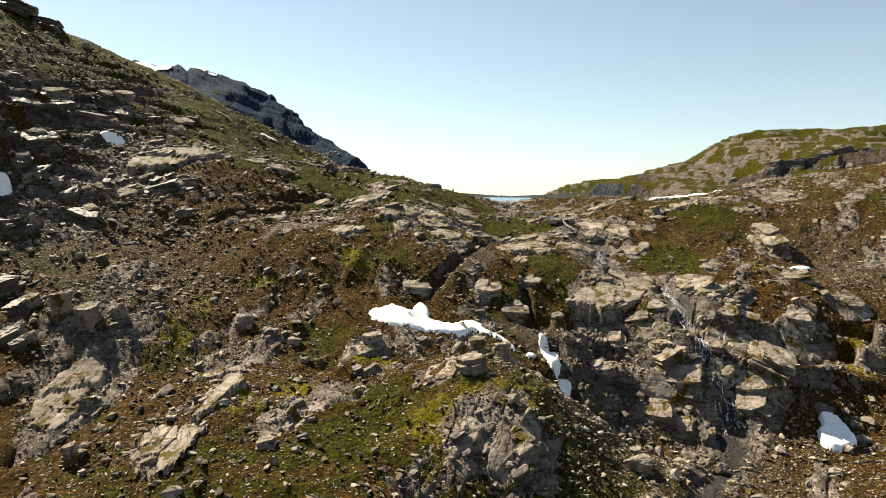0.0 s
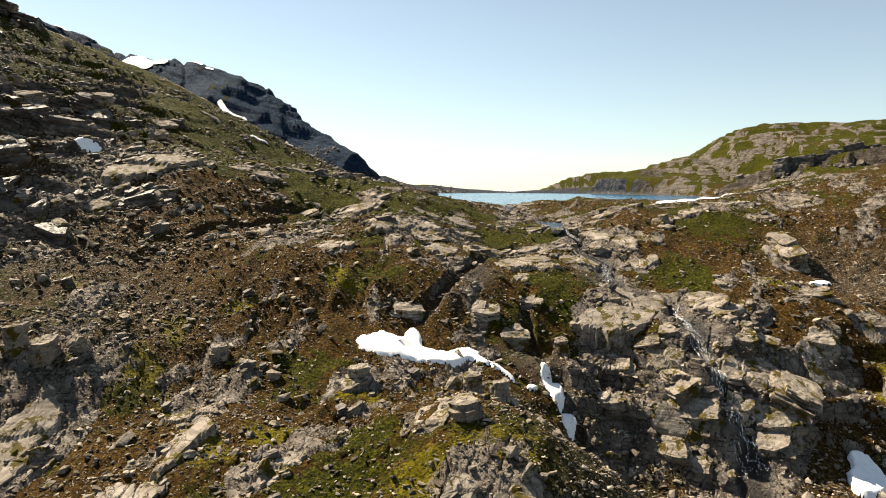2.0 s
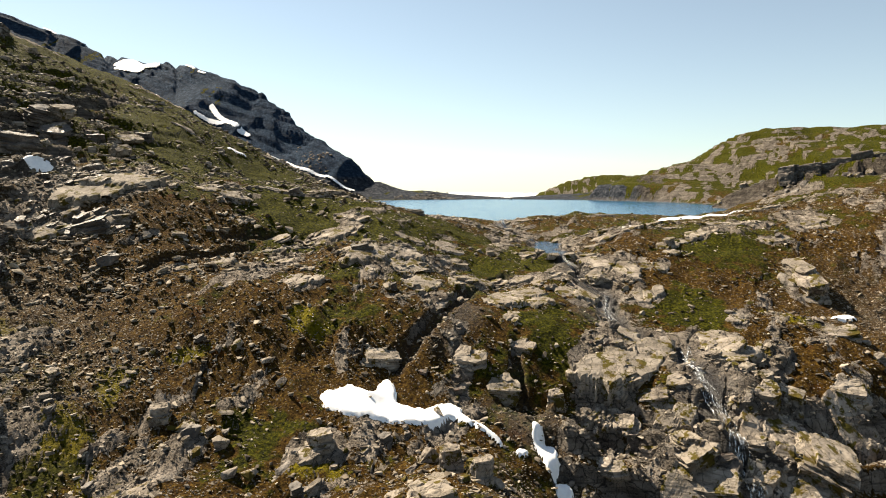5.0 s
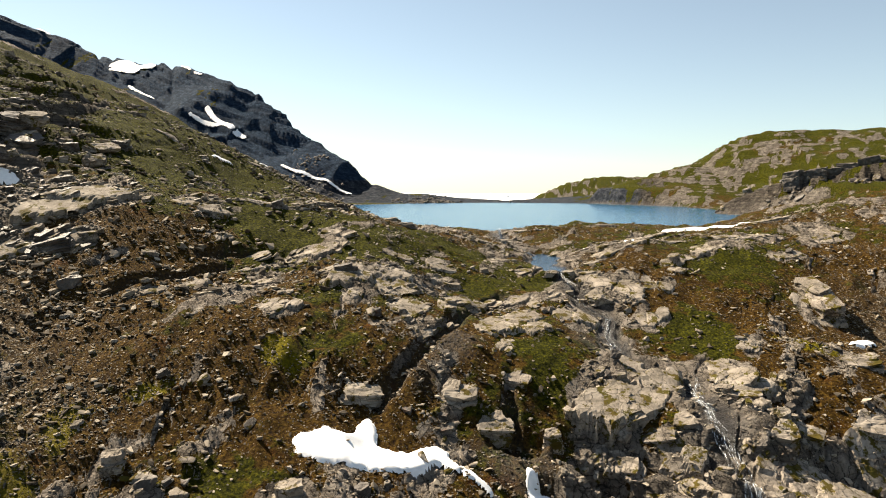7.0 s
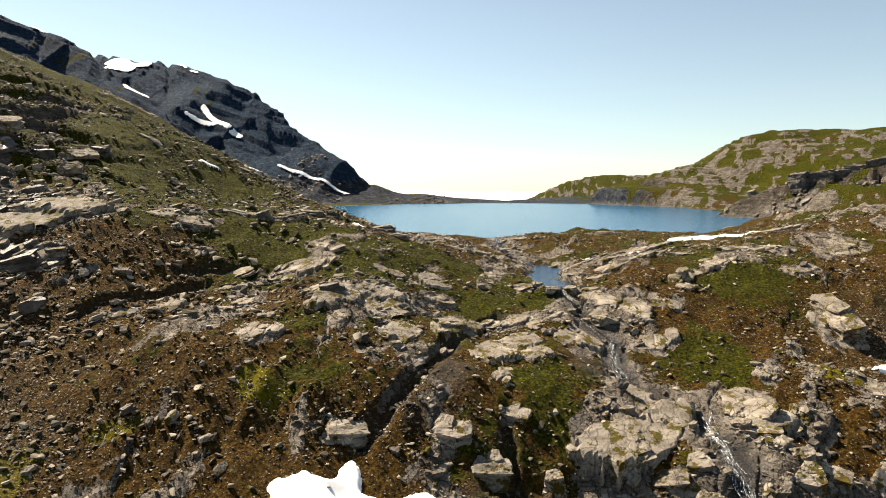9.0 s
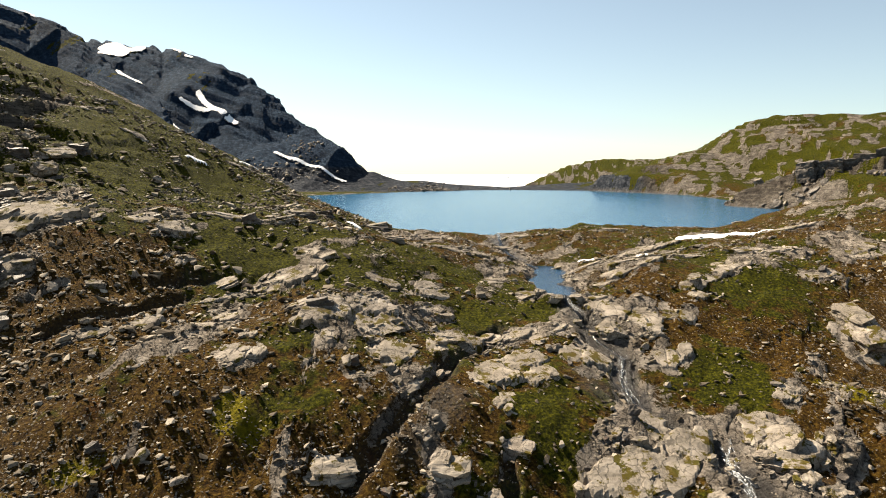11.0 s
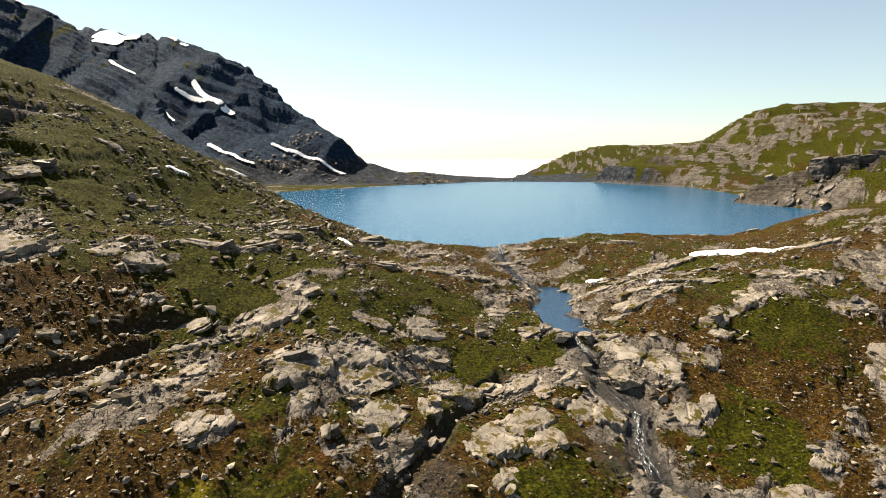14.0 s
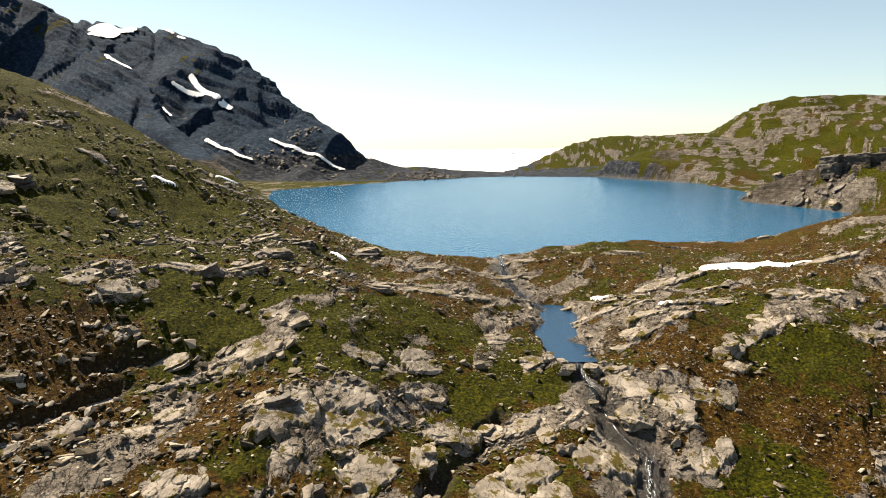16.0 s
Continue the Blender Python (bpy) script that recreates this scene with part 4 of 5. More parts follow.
snow_streak("broad snowfield below the mountain's top", [(-376, 812), (-366, 818), (-352, 800), (-338, 797), (-330, 806)], 8)
snow_streak("lower edge of the mountain's snowfield", [(-372, 800), (-352, 790), (-336, 788)], 6)
snow_streak("snow gully on the dark crag", [(-280, 642), (-274, 635), (-262, 624), (-246, 612)], 2.4)
snow_streak("short snow streak on the dark crag", [(-264, 634), (-250, 622)], 1.7)
snow_streak("white snow streak across the mountain side", [(-231, 696), (-220, 684), (-205, 674), (-183, 660)], 3.0)
snow_streak("thin snow band on the mountain side", [(-244, 686), (-222, 678), (-211, 675)], 2.0)
snow_streak("thin snow streak at the mountain's foot", [(-194, 624), (-182, 616), (-160, 596), (-147, 592)], 2.0)
snow_streak("long snow streak at the mountain's foot", [(-139, 618), (-128, 612), (-110, 608), (-93, 603), (-76, 602)], 2.0)
snow_streak("small snow streak on the mountain side", [(-245, 663), (-234, 654)], 1.7)
snow_streak("small snow patch near the mountain's crest", [(-294, 800), (-276, 774)], 2.2)
snow_streak("thin snow chute near the mountain's crest", [(-269, 768), (-258, 760)], 1.6)
snow_streak("snow remnant high on the dark crag", [(-397, 703), (-383, 701)], 2.0)


# ---- sky's edge ----
def cloud_bank():
    gx, gy = np.linspace(-3300, 3300, 80), np.geomspace(900, 4800, 60)
    X, Y = np.meshgrid(gx, gy, indexing="ij")
    Z = -27 + 5 * fbm(X / 300, Y / 300, 400, 3)
    k = np.arange(X.size).reshape(X.shape)
    f = np.stack([k[:-1, :-1], k[1:, :-1], k[1:, 1:], k[:-1, 1:]], -1).reshape(-1, 4)
    ob = mesh_object("cloud_bank", np.stack([X, Y, Z], -1).reshape(-1, 3), f, CLOUD)
    tagged(ob, "white sea of cloud filling the far valley", "cloud", kind="structure")


cloud_bank()


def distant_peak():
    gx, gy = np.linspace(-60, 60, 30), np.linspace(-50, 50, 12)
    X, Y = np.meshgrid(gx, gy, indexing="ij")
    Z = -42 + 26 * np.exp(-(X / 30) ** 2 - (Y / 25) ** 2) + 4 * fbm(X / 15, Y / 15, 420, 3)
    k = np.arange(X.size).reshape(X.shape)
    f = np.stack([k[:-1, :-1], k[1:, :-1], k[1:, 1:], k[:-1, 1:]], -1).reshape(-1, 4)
    # snow material gives the far rock its haze-pale colour
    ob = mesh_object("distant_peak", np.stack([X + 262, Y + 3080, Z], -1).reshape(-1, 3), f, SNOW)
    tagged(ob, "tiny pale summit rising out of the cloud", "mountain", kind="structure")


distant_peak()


# ---- rocks ----
def rock_mesh(name, seed, kind, rounds=0, wear=0.03, material=None):
    """A block about 1 m across each way with the sharp edges of broken stone; kind: slab (flat top) or lump."""
    g = np.random.default_rng(seed)
    bm = bmesh.new()
    if kind == "slab":
        count, low = int(g.integers(6, 9)), -0.5
        ring = [(2 * math.pi * (k + g.uniform(-0.32, 0.32)) / count, g.uniform(0.72, 1.0)) for k in range(count)]
        levels = [-0.5, *sorted(g.uniform(-0.15, 0.3, 2 if rounds else 1)), 0.46]
        drift = Vector((0, 0, 0))
        for k, (low, high) in enumerate(zip(levels, levels[1:])):
            shrink, drift = 1.0 - 0.07 * k * g.uniform(0.6, 1.6), drift + Vector((g.uniform(-0.05, 0.05), g.uniform(-0.02, 0.09), 0))
            made = []
            for level, grow in ((low - 0.02, 0.97), (high, 1.0)):
                for a, r in ring:
                    c, sn = math.cos(a), math.sin(a)
                    d = 0.5 * min(1 / max(abs(c), 1e-6), 1 / max(abs(sn), 1e-6), 1.25) * min(1.0, r * g.uniform(0.93, 1.05)) * shrink * grow
                    made.append(bm.verts.new((d * c + drift.x, d * sn + drift.y, level + 0.07 * c + g.uniform(-0.02, 0.02))))
            bmesh.ops.convex_hull(bm, input=made)
    else:
        for k in range(15 if rounds else 10):
            v = g.normal(0, 1, 3)
            v /= np.abs(v).max() ** 0.75 * np.linalg.norm(v) ** 0.25
            bm.verts.new(0.5 * v * g.uniform(0.82, 1.05))
        bmesh.ops.convex_hull(bm, input=bm.verts[:])
    bmesh.ops.delete(bm, geom=[v for v in bm.verts if not v.link_faces], context="VERTS")
    for _ in range(rounds):
        bmesh.ops.triangulate(bm, faces=bm.faces[:])
        bmesh.ops.subdivide_edges(bm, edges=[e for e in bm.edges if e.calc_length() > 0.12], cuts=1)
        bmesh.ops.triangulate(bm, faces=bm.faces[:])
    bm.normal_update()
    for v in bm.verts:
        p = v.co * 4 + Vector((seed, 0, 0))
        v.co += v.normal * (wear * noise.noise(p) + 0.6 * wear * noise.noise(p * 2.7) - (0.5 * wear if abs(noise.noise(p * 0.8)) < 0.06 else 0)) * (rounds > 0)
    me = bpy.data.meshes.new(name)
    bm.to_mesh(me)
    bm.free()
    me.materials.append(material or STONE)
    return me


def arrays(me):
    me.calc_loop_triangles()
    return np.array([v.co[:] for v in me.vertices]), np.array([t.vertices[:] for t in me.loop_triangles])


BLOCKS = [rock_mesh("rock", k, "slab", 3, 0.06) for k in range(12)]
DARK_BLOCKS = [rock_mesh("rock", 80 + k, "slab", 3, 0.06, SCHIST) for k in range(8)]
LUMPS = [rock_mesh("rock", 20 + k, "lump", 3, 0.05) for k in range(8)]
PEBBLES = [rock_mesh("stone", 40 + k, "lump", 1, 0.05) for k in range(8)]
rng = np.random.default_rng(7)


def ground_at(x, y):
    return float(sheet_height(np.array([float(x)]), np.array([float(y)]))[0])


def lie(x, y, span=2.0):
    """Height and upward direction of the ground round a place."""
    span = max(span, 2.5)
    z = sheet_height(np.array([x, x + span, x - span, x, x]), np.array([y, y, y, y + span, y - span]))
    up = Vector((-(z[1] - z[2]) / (2 * span), -(z[3] - z[4]) / (2 * span), 1.0)).normalized()
    return float(z[0]), up


def settle(x, y, z, up, turn, size, follow, dip=0.0):
    n = (up * follow + Vector((0, 0, 1)) * (1 - follow)).normalized()
    q = Vector((0, 0, 1)).rotation_difference(n).to_matrix().to_4x4()
    return Matrix.Translation((x, y, z)) @ q @ pose(0, 0, 0, 0, -dip, 0) @ pose(0, 0, 0, rng.uniform(-6, 6), rng.uniform(-6, 6), turn) @ Matrix.Diagonal((*size, 1))


def slab_mesh(x, y, length, width, height, turn, seed):
    """A sheet of bedded rock that comes out of the turf on its upper side and breaks off in steps on the lower right."""
    c, sn = math.cos(radians(turn)), math.sin(radians(turn))
    cell = min(0.5, max(0.22, 0.022 * math.sqrt(length * width) + 0.12))
    gu = np.arange(-0.62 * length, 0.62 * length + cell, cell)
    gv = np.arange(-0.62 * width - 0.3, 0.62 * width + 0.3 + cell, cell)
    U, V = np.meshgrid(gu, gv, indexing="ij")
    u, v = U.ravel(), V.ravel()
    flip = -1 if sn + c > 0 else 1
    px, py = x + u * c - v * sn, y + u * sn + v * c
    out = v * flip                       # grows towards the broken edge
    ground = sheet_height(px, py)
    lead = np.stack([u, v, np.ones(len(u))], -1)
    inner = (np.abs(u) < 0.5 * length) & (np.abs(v) < 0.5 * width)
    plane = lead @ np.linalg.lstsq(lead[inner], ground[inner], rcond=None)[0]
    # jointed plates, longer along the strike; a rim of lower plates shows the beds below
    pl, pw = max(1.0, length / 2.3), max(0.8, width / 1.8)
    skew = 0.35 * lattice(np.array([seed]), np.array([5]), 870)[0]
    wob = 0.10 * vnoise(px / 0.9, py / 0.9, 831)
    edge, own, mu, mv = plates(u / pl + skew * v / pw + wob, v / pw + wob, 840 + seed)
    mu, mv = (mu - skew * mv) * pl, mv * pw
    e = ((2 * np.abs(mu) / length) ** 2.4 + (2 * np.abs(mv) / width) ** 2.4) ** (1 / 2.4) + 0.12 * own
    rise = 0.02 + 0.34 * smooth(-1.0, 0.9, 2 * mv * flip / width)
    own2 = (own * 7.3) % 1.0
    tilt_u, tilt_v = 0.09 * (own2 - 0.5), 0.10 * ((own * 13.7) % 1.0 - 0.5) + 0.03 * flip
    top = 0.8 * plane + 0.2 * ground + height * (rise + 0.16 * own) + tilt_u * (u - mu) + tilt_v * (v - mv)
    small, chip = cells(u / (0.42 * pl) + wob, v / (0.42 * pw), 900 + seed)
    top = top + 0.03 * height * chip - (0.10 + 0.10 * height) * smooth(0.10, 0.0, edge) - 0.05 * smooth(0.12, 0.0, small) + 0.035 * fbm(px / 0.8, py / 0.8, 850, 3)
    top = top - 0.34 * height * (e > 0.86) - 0.08 * height * smooth(0.2, 0.02, edge) * (e > 0.7)
    z = np.where(e < 1.08, top, np.minimum(ground - 0.4, top - 1.2 * height))
    keep = e < 1.08
    k = np.arange(U.size).reshape(U.shape)
    f = np.stack([k[:-1, :-1], k[1:, :-1], k[1:, 1:], k[:-1, 1:]], -1).reshape(-1, 4)
    f = f[keep[f].any(1) & (z[f] > ground[f] - 0.6).any(1)]
    used, inv = np.unique(f, return_inverse=True)
    return np.stack([px, py, z], -1)[used], inv.reshape(-1, 4)


def slab(x, y, length, width, height, turn):
    """A planned outcrop: its sheet of rock and a few blocks broken off below it."""
    root = new("rock_outcrop")
    root.location = (x, y, ground_at(x, y))
    wet = 24 < x < 52 and y < 112
    ob = mesh_object("main_slab", *slab_mesh(x, y, length, width, height, turn, int(7 * abs(x) + 3 * y) % 97), SCHIST if wet and rng.uniform(0, 1) < 0.35 else STONE, root, flat=True)
    ob.matrix_parent_inverse = Matrix.Translation(root.location).inverted()
    c, sn = math.cos(radians(turn)), math.sin(radians(turn))
    low = -1 if sn + c > 0 else 1
    for k in range(int(rng.integers(1, 4))):
        along_it, across = rng.uniform(-0.5, 0.5) * length, low * rng.uniform(0.5, 0.68) * width
        bx, by = x + along_it * c - across * sn, y + along_it * sn + across * c
        d = rng.uniform(0.5, 0.95) * min(2.0, 0.4 * height + 0.5)
        bz, up = lie(bx, by, 1.5)
        ob = new("side_block", BLOCKS[rng.integers(12)])
        ob.parent = root
        ob.matrix_parent_inverse = Matrix.Translation(root.location).inverted()
        ob.matrix_basis = settle(bx, by, bz + 0.1 * d, up, turn + rng.uniform(-30, 30), (d * rng.uniform(1.2, 2.0), d * rng.uniform(0.8, 1.2), d * rng.uniform(0.6, 0.9)), 0.8, rng.uniform(4, 13))
    big = "broad" if length > 9 else "small" if length < 5 else "long" if length > 2.5 * width else "tilted"
    if length > 24:
        tagged(root, "great pale slab of rock with orange moss on the slope", "rock", "rock outcrops")
    else:
        tagged(root, big + " grey-brown rock slab breaking out of the turf", "rock", "rock outcrops")


def ledge(x, y, length, width, height, turn):
    """A bed of rock standing out of a broken wall: one thick slab and a thinner one on it."""
    z, up = lie(x, y, 3.0)
    dark = x < -55 or (-30 < x < 15 and y > 180)
    root = new("rock_ledge")
    root.location = (x, y, z)
    for k in range(2):
        size = (length * rng.uniform(0.95, 1.15) * (1 - rng.uniform(0.25, 0.55) * k), width * rng.uniform(0.8, 1.1) * (1 - rng.uniform(0.2, 0.5) * k), height * (1.15 - 0.4 * k))
        # dark ledges: shaded base and sunlit top painted as dark and pale stone
        ob = new("cap_slab" if k else "base_slab", DARK_BLOCKS[rng.integers(8)] if dark and k == 0 else BLOCKS[rng.integers(12)])
        ob.parent = root
        ob.matrix_parent_inverse = Matrix.Translation(root.location).inverted()
        ob.matrix_basis = settle(x + k * rng.uniform(-0.25, 0.25) * length, y + 0.25 * k * width, z - 0.22 * height + 0.42 * k * height, up, turn + rng.uniform(-14, 14), size, 0.65, rng.uniform(2, 14))
    tagged(root, ("dark layered rock ledge on the broken cliff" if dark else "grey layered rock ledge in the slope"), "rock", "rock ledges")


for planned in OUTCROPS:
    slab(*planned)


ledge(-92.9, 155.5, 13.2, 8.2, 3.7, 78)
ledge(-90.4, 144.6, 10.2, 6.6, 3.8, 72)
ledge(-84.9, 138.1, 10.3, 6.6, 4.1, 66)
ledge(-84.3, 166.1, 17.0, 8.0, 4.4, 90)
ledge(-82.7, 135.6, 9.7, 6.3, 4.0, 68)
ledge(-81.2, 127.7, 5.5, 4.0, 4.3, 42)
ledge(-86.5, 175.8, 15.0, 7.5, 3.3, 93)
ledge(-85.7, 157.4, 13.6, 8.5, 3.3, 82)
ledge(-131.8, 224.8, 18.0, 9.0, 3.5, -58)
ledge(-101.5, 161.2, 11.8, 7.5, 3.6, 87)
ledge(-77.5, 177.2, 6.0, 4.3, 3.6, -21)
ledge(-82.8, 158.8, 12.9, 8.1, 4.5, 79)
ledge(-80.3, 136.1, 5.8, 4.2, 4.0, 66)
ledge(-81.3, 169.6, 11.2, 7.2, 4.1, 81)
ledge(-85.2, 131.7, 2.8, 2.5, 3.4, 19)
ledge(-140.0, 220.5, 18.6, 11.2, 4.0, -57)
ledge(-88.8, 153.9, 10.5, 6.8, 3.0, 72)
ledge(-72.6, 112.6, 10.2, 6.6, 2.7, 111)
ledge(-59.2, 92.6, 6.1, 4.4, 2.8, 89)
ledge(-57.0, 87.6, 3.6, 3.0, 3.0, 62)
ledge(-55.2, 86.0, 2.9, 2.6, 2.6, 52)
ledge(-66.4, 122.6, 7.7, 5.2, 2.6, -38)
ledge(-58.4, 135.9, 11.1, 7.1, 2.2, 17)
ledge(34.4, 97.9, 7.1, 4.9, 2.0, -29)
ledge(45.3, 107.4, 4.0, 3.2, 2.4, 4)
ledge(46.6, 104.7, 6.8, 4.7, 3.5, -3)
ledge(50.4, 111.8, 4.4, 3.4, 2.1, -23)
ledge(45.5, 121.3, 8.0, 5.4, 2.4, -24)
ledge(26.4, 113.1, 9.2, 6.0, 1.6, -7)
ledge(31.3, 95.5, 5.9, 4.2, 1.9, -37)
ledge(44.9, 95.2, 7.2, 5.0, 2.0, -6)
ledge(48.6, 97.9, 9.9, 6.4, 2.5, -102)
ledge(35.0, 110.2, 3.6, 3.0, 1.6, -11)
ledge(43.7, 116.1, 6.2, 4.4, 2.5, -40)
ledge(33.6, 100.9, 6.8, 4.7, 1.8, -70)
ledge(31.5, 110.0, 5.0, 3.7, 1.6, -15)
ledge(41.0, 97.6, 3.9, 3.1, 2.0, -23)
ledge(34.3, 93.3, 4.6, 3.5, 1.7, -20)
ledge(43.7, 92.9, 4.4, 3.4, 1.8, -30)
ledge(11.2, 110.5, 4.8, 3.7, 2.5, 6)
ledge(14.3, 117.4, 5.0, 3.7, 2.0, -19)
ledge(7.1, 113.4, 5.8, 4.2, 2.1, -13)
ledge(-5.3, 112.0, 6.1, 4.4, 1.7, 22)
ledge(24.1, 100.2, 4.1, 3.3, 1.6, -8)
ledge(27.6, 108.1, 4.5, 3.5, 1.5, -6)
ledge(61.0, 114.9, 5.3, 3.9, 2.4, -2)
ledge(71.5, 150.0, 11.6, 7.4, 5.6, -82)
ledge(73.0, 120.2, 4.9, 3.7, 2.1, -4)
ledge(66.3, 126.3, 6.8, 4.8, 1.7, 6)
ledge(-24.4, 183.9, 10.1, 6.1, 1.7, 44)
ledge(-23.3, 203.8, 7.9, 4.9, 1.9, -15)
ledge(-25.8, 171.7, 8.0, 5.0, 1.3, 9)
ledge(-12.2, 217.9, 13.5, 7.7, 2.1, 25)
ledge(-44.2, 178.6, 5.5, 3.8, 1.5, -2)
ledge(-30.2, 203.2, 6.9, 4.4, 1.5, 26)
ledge(-3.6, 174.7, 3.8, 2.9, 1.5, -7)
ledge(-28.2, 148.0, 6.7, 4.4, 0.6, -2)
ledge(-33.4, 139.4, 7.7, 4.9, 0.9, 30)
ledge(5.9, 147.3, 3.7, 2.9, 1.7, -36)
ledge(13.7, 143.4, 5.2, 3.6, 1.6, -40)
ledge(8.1, 139.4, 4.2, 3.1, 1.5, 12)
ledge(19.6, 159.7, 6.0, 4.0, 1.2, -40)
ledge(5.1, 133.4, 5.2, 3.6, 1.7, -58)
ledge(-69.7, 185.4, 4.8, 3.4, 1.7, 4)


def boulder(x, y, length, width, height, turn, label="angular grey boulder resting on the slope"):
    z, up = lie(x, y)
    ob = new("boulder", (LUMPS + BLOCKS)[rng.integers(20)])
    ob.matrix_basis = settle(x, y, z + 0.22 * height, up, turn + rng.uniform(-25, 25), (1.05 * length, 1.05 * width, 1.0 * height), 0.3)
    return tagged(ob, label, "boulder", "boulders")


boulder(-68.3, 171.2, 5.1, 4.4, 3.9, 0)
boulder(-71.1, 179.8, 8.2, 6.9, 3.0, 0)
boulder(-53.3, 91.3, 3.8, 3.2, 3.8, 0)
boulder(-49.1, 90.4, 3.9, 3.3, 3.7, 0)
boulder(-46.0, 91.8, 3.7, 3.1, 2.8, 0)
boulder(1.9, 92.1, 2.8, 2.4, 2.1, 0)
boulder(4.7, 89.7, 2.5, 2.1, 3.5, 0)
boulder(3.3, 80.0, 4.1, 3.5, 2.4, 0)
boulder(7.5, 86.7, 3.3, 2.8, 3.0, 0)
boulder(-10.3, 96.5, 4.0, 3.4, 2.8, 0)
boulder(-21.6, 96.2, 2.2, 1.9, 1.5, 0)
boulder(-29.6, 99.0, 2.8, 2.4, 2.5, 0)
boulder(31.9, 85.3, 3.0, 2.6, 2.1, 0)
boulder(36.4, 84.3, 2.5, 2.1, 2.0, 0)
boulder(32.4, 146.7, 5.5, 4.7, 2.8, 0)
boulder(48.9, 157.6, 2.7, 2.3, 2.3, 0)
boulder(-3.6, 174.0, 4.5, 3.8, 1.1, 0)
boulder(21.5, 113.1, 2.1, 1.8, 2.1, 0)
boulder(18.8, 110.2, 2.7, 2.3, 3.2, 0)
boulder(-39.6, 69.2, 2.2, 1.8, 2.6, 0)
boulder(22.1, 73.9, 3.5, 3.0, 2.1, 0)
boulder(-52.8, 138.4, 3.8, 3.2, 1.6, 0)
boulder(25.0, 157.0, 3.0, 2.2, 1.6, 10, "grey boulder damming the pool")
boulder(28.6, 156.6, 2.6, 2.0, 1.4, -20, "grey boulder damming the pool")
boulder(23.2, 160.0, 2.4, 1.8, 1.4, 40, "grey boulder damming the pool")
boulder(31.0, 158.4, 2.2, 1.7, 1.2, 0, "grey boulder damming the pool")
boulder(94.5, 250.5, 4.6, 3.0, 2.4, 10, "rust-red boulder by the lake shore")

def crag(x, y, length, width, height, turn):
    """A great block of a far cliff, upright on the slope."""
    z = ground_at(x, y)
    # dark blocks: the shade on this cliff is put into their colour
    ob = new("rock_crag", DARK_BLOCKS[rng.integers(8)])
    ob.matrix_basis = Matrix.Translation((x, y, z)) @ pose(0, 0, 0, rng.uniform(0, 10), rng.uniform(-8, 8), turn) @ Matrix.Diagonal((length, width, height, 1))
    tagged(ob, "dark upright crag of the cliff above the bay", "rock", "crags above the bay")


for k in range(3, 11):
    crag(156 + 6.5 * k, 381 - 6.6 * k + 0.28 * k * k, rng.uniform(11, 16), rng.uniform(6, 9), rng.uniform(7, 12), rng.uniform(-58, -25))
boulder(147, 414, 6, 4, 2.2, 0, "pale rock islet in the lake")
boulder(154, 413, 5, 3.5, 1.8, 0, "pale rock islet in the lake")


# ---- rocks broken from the beds ----
CHIPS = [rock_mesh("rock", 120 + k, "slab" if k % 3 else "lump", 2, 0.07) for k in range(12)]
DARK_CHIPS = [rock_mesh("rock", 140 + k, "slab" if k % 3 else "lump", 2, 0.07, SCHIST) for k in range(8)]


def broken_rocks(count, seed, xs, ys, size, dark, label, clump=6.0, joined=False):
    """Rocks in loose clumps, longer along the strike of the beds, half sunk."""
    g = np.random.default_rng(seed)
    x, y = g.uniform(*xs, 12 * count), g.uniform(*ys, 12 * count)
    z, s, ds, rock, dd, dp, beds = terrain(x, y)
    want = fbm(x / clump, y / clump, 700 + seed, 3) + 0.5 * rock - 0.35 * spots(x, y, GREEN_SPOTS) + g.uniform(-0.25, 0.25, len(x))
    ok = (ds > (1.3 if joined else 2.4)) & (dp > 4.5) & (s * (y > 225) >= 0) & (np.abs(x - 4) < 0.72 * y)
    k = np.flatnonzero(ok)
    vs, fs, darks, total = [], [], [], 0
    for i in k[np.argsort(-want[k])][:count]:
        d = min(size[1], size[0] * (1 - g.uniform(0, 1)) ** (-1 / 2.2))
        kinds = DARK_CHIPS if g.uniform(0, 1) < dark else CHIPS
        me = kinds[g.integers(len(kinds))]
        dims = (d * g.uniform(1.1, 1.9), d * g.uniform(0.7, 1.1), d * g.uniform(0.5, 1.05))
        m = settle(x[i], y[i], z[i] + 0.08 * dims[2], lie(x[i], y[i])[1], g.normal(45, 30), dims, 0.7, g.uniform(0, 16))
        if not joined:
            ob = new("rock", me)
            ob.matrix_basis = m
            tagged(ob, label, "rock", "broken rocks")
            continue
        v, f = arrays(me)
        vs.append(v @ np.array(m.to_3x3()).T + np.array(m.translation))
        fs.append(f + total)
        darks += [kinds is DARK_CHIPS] * len(f)
        total += len(v)
    if joined:
        ob = mesh_object("rocks", np.concatenate(vs), np.concatenate(fs), STONE, flat=True)
        ob.data.materials.append(SCHIST)
        ob.data.polygons.foreach_set("material_index", np.array(darks, np.int32))
        tagged(ob, label, "rocks", kind="stuff")


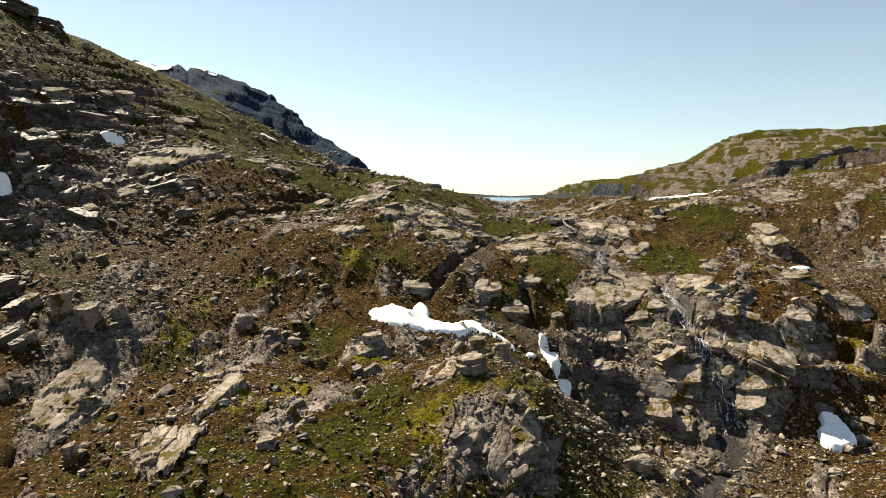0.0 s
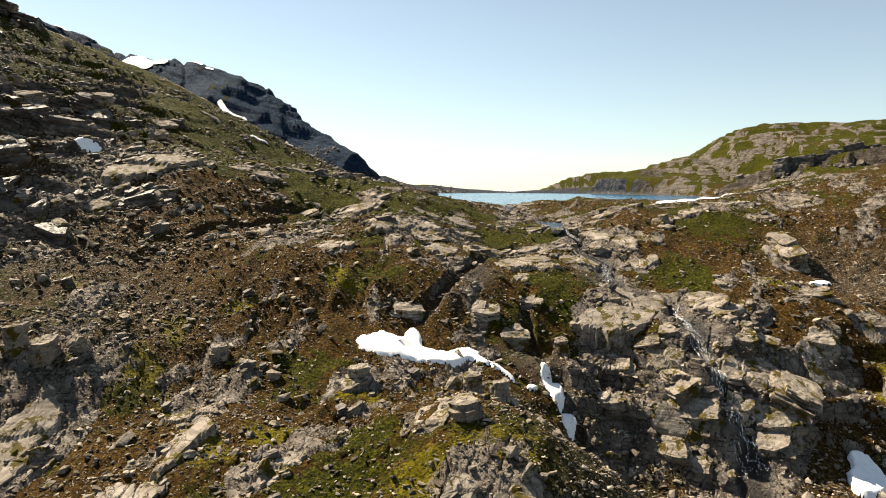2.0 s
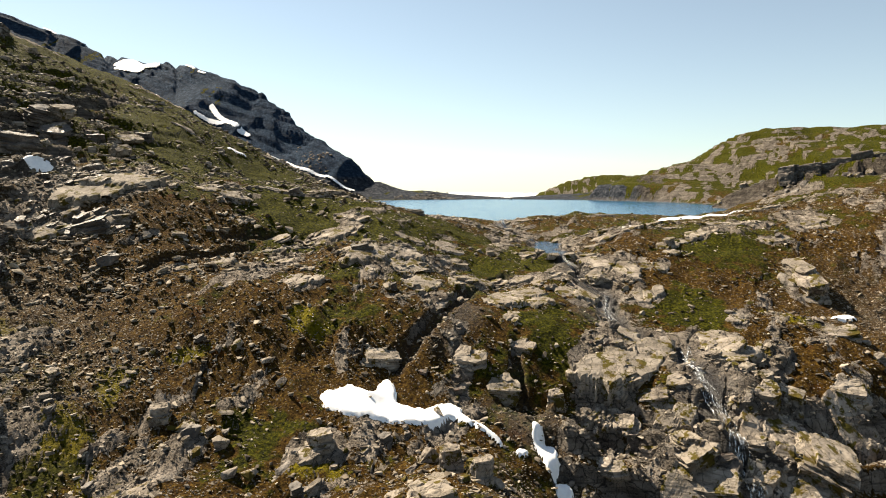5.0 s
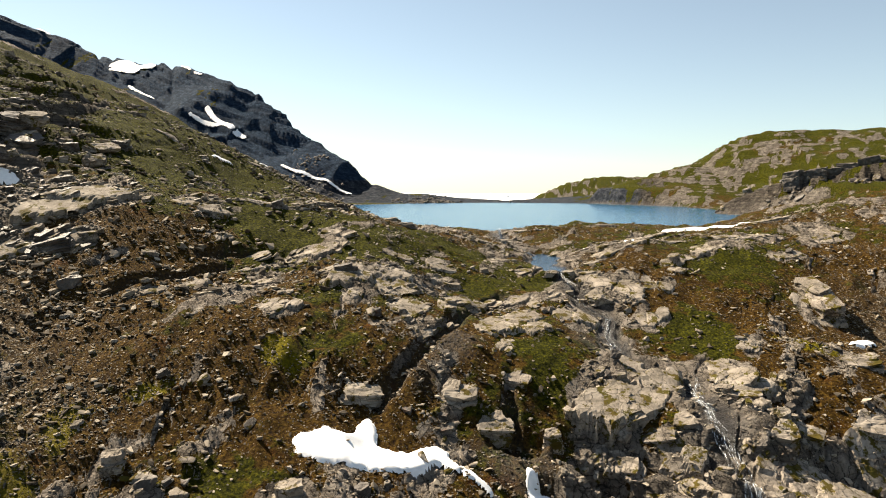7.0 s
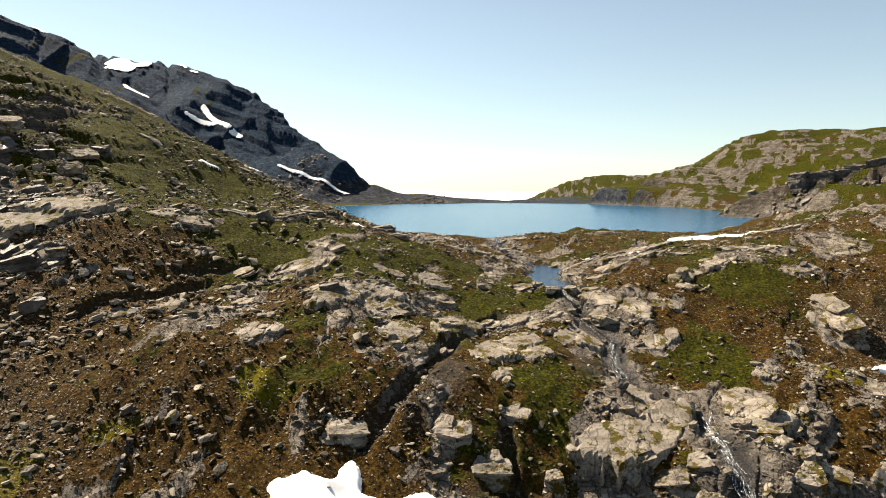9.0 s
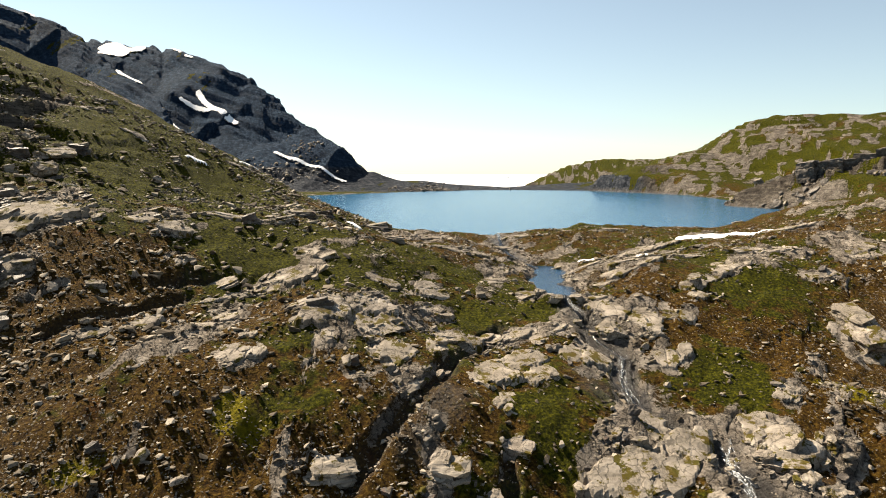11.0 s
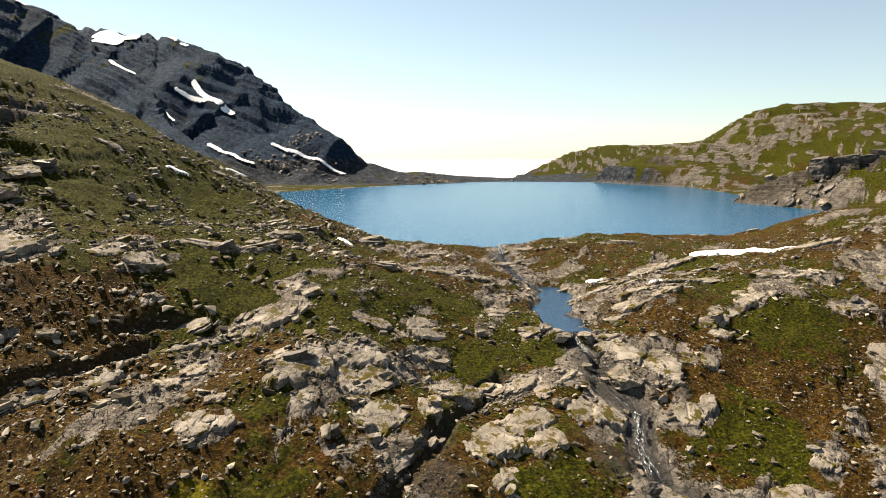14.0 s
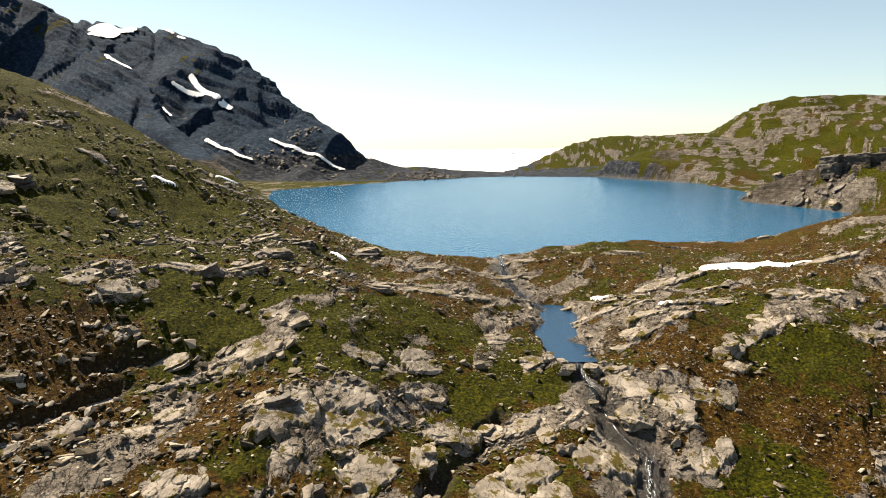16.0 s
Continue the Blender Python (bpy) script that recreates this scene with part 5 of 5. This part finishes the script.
broken_rocks(420, 1, (-125, -8), (125, 240), (0.7, 2.4), 0.35, "many grey rocks jutting out of the green slope", 6.0, True)
broken_rocks(130, 2, (14, 62), (84, 117), (0.6, 1.8), 0.35, "angular rock beside the waterfall")
broken_rocks(260, 3, (-12, 62), (118, 215), (0.5, 1.5), 0.15, "many pale grey rocks among slabs and turf", 6.0, True)
broken_rocks(120, 4, (-62, 14), (66, 116), (0.6, 1.6), 0.3, "weathered rock on the brown slope")
broken_rocks(70, 5, (58, 104), (96, 200), (0.5, 1.5), 0.2, "many weathered rocks on the heath slope", 6.0, True)
broken_rocks(900, 8, (14, 60), (76, 116), (0.3, 0.95), 0.2, "dense rubble of dark angular rocks in the gully", 5.0, True)
broken_rocks(60, 6, (-105, -55), (86, 165), (1.2, 3.6), 0.7, "dark rock fallen from the cliff")

broken_rocks(340, 12, (-12, 24), (102, 152), (0.3, 1.0), 0.3, "many rocks fallen into the crevices", 4.0, True)
broken_rocks(600, 13, (-84, -46), (98, 165), (0.35, 1.2), 0.4, "grey scree of angular rocks below the cliff", 9.0, True)
broken_rocks(600, 9, (-230, 60), (545, 655), (0.9, 2.8), 0.85, "many grey blocks fallen to the mountain's foot", 30.0, True)
broken_rocks(120, 10, (130, 260), (310, 410), (1.4, 4.5), 0.5, "many blocks fallen below the cliff by the bay", 16.0, True)

# ---- loose stones ----
def stone_places(count, seed, area, size, sweep=(-0.62, 0.62)):
    """Where stones lie: thick on scree and bare ground, thin on turf."""
    g = np.random.default_rng(seed)
    m = count * 4
    r = np.sqrt(g.uniform(area[0] ** 2, area[1] ** 2, m))
    a = g.uniform(*sweep, m)
    x, y = 4 + r * np.sin(a), r * np.cos(a)
    z, s, ds, rock, dd, dp, beds = terrain(x, y)
    dens = 0.46 + 0.75 * spots(x, y, SCREE_SPOTS) + 0.3 * spots(x, y, BROWN_SPOTS) - 0.3 * spots(x, y, GREEN_SPOTS) + 0.55 * fbm(x / 7, y / 7, 600, 3) + 0.3 * smooth(110, 80, y)
    ok = (g.uniform(0, 1, m) < dens) & (s * (y > 225) >= 0) & (dp > 3.0) & (ds > 0.8)
    k = np.flatnonzero(ok)[:count]
    big = size[0] * (1 - g.uniform(0, 1, len(k))) ** (-1 / size[2])
    return x[k], y[k], z[k], np.minimum(big, size[1]), g


def loose_stones():
    x, y, z, d, g = stone_places(280, 11, (66, 150), (0.6, 1.7, 2.4))
    for k in range(len(x)):
        ob = new("stone", PEBBLES[g.integers(8)])
        up = lie(x[k], y[k])[1]
        ob.matrix_basis = settle(x[k], y[k], z[k] + 0.22 * d[k], up, g.uniform(0, 360), (d[k] * g.uniform(1.0, 1.5), d[k] * g.uniform(0.8, 1.1), d[k] * g.uniform(0.5, 0.85)), 0.6)
        tagged(ob, "loose angular grey stone lying on the slope", "stone", "loose stones")
    # smaller ones, past counting
    shapes = [arrays(rock_mesh("stone", 60 + k, "lump")) for k in range(10)]
    for name, count, seed, area, size, sweep, label in (("stones", 18000, 21, (62, 118), (0.17, 0.8, 2.4), (-0.62, 0.62), "countless small pale stones strewn on the lower slope"),
                                                 ("stones", 22000, 23, (112, 240), (0.21, 0.9, 2.4), (-0.62, 0.62), "countless small pale stones strewn on the upper slope"),
                                                 ("stones", 6000, 29, (130, 255), (0.34, 1.5, 2.2), (-0.60, -0.08), "countless grey stones strewn on the green slope")):
        x, y, z, d, g = stone_places(count, seed, area, size, sweep)
        vs, fs, n = [], [], 0
        for k in range(len(x)):
            v, f = shapes[k % 10]
            t, tilt = g.uniform(0, 2 * math.pi), g.normal(0, 0.25, 2)
            v = v * (d[k] * g.uniform(1.0, 1.6), d[k] * g.uniform(0.8, 1.1), d[k] * g.uniform(0.45, 0.8))
            c, sn = math.cos(t), math.sin(t)
            vx, vy = v[:, 0] * c - v[:, 1] * sn, v[:, 0] * sn + v[:, 1] * c
            vs.append(np.stack([vx + x[k], vy + y[k], v[:, 2] + tilt[0] * vx + tilt[1] * vy + z[k] + 0.14 * d[k]], -1))
            fs.append(f + n)
            n += len(v)
        ob = mesh_object(name, np.concatenate(vs), np.concatenate(fs), PALE, flat=True)
        tagged(ob, label, "stones", kind="stuff")


loose_stones()
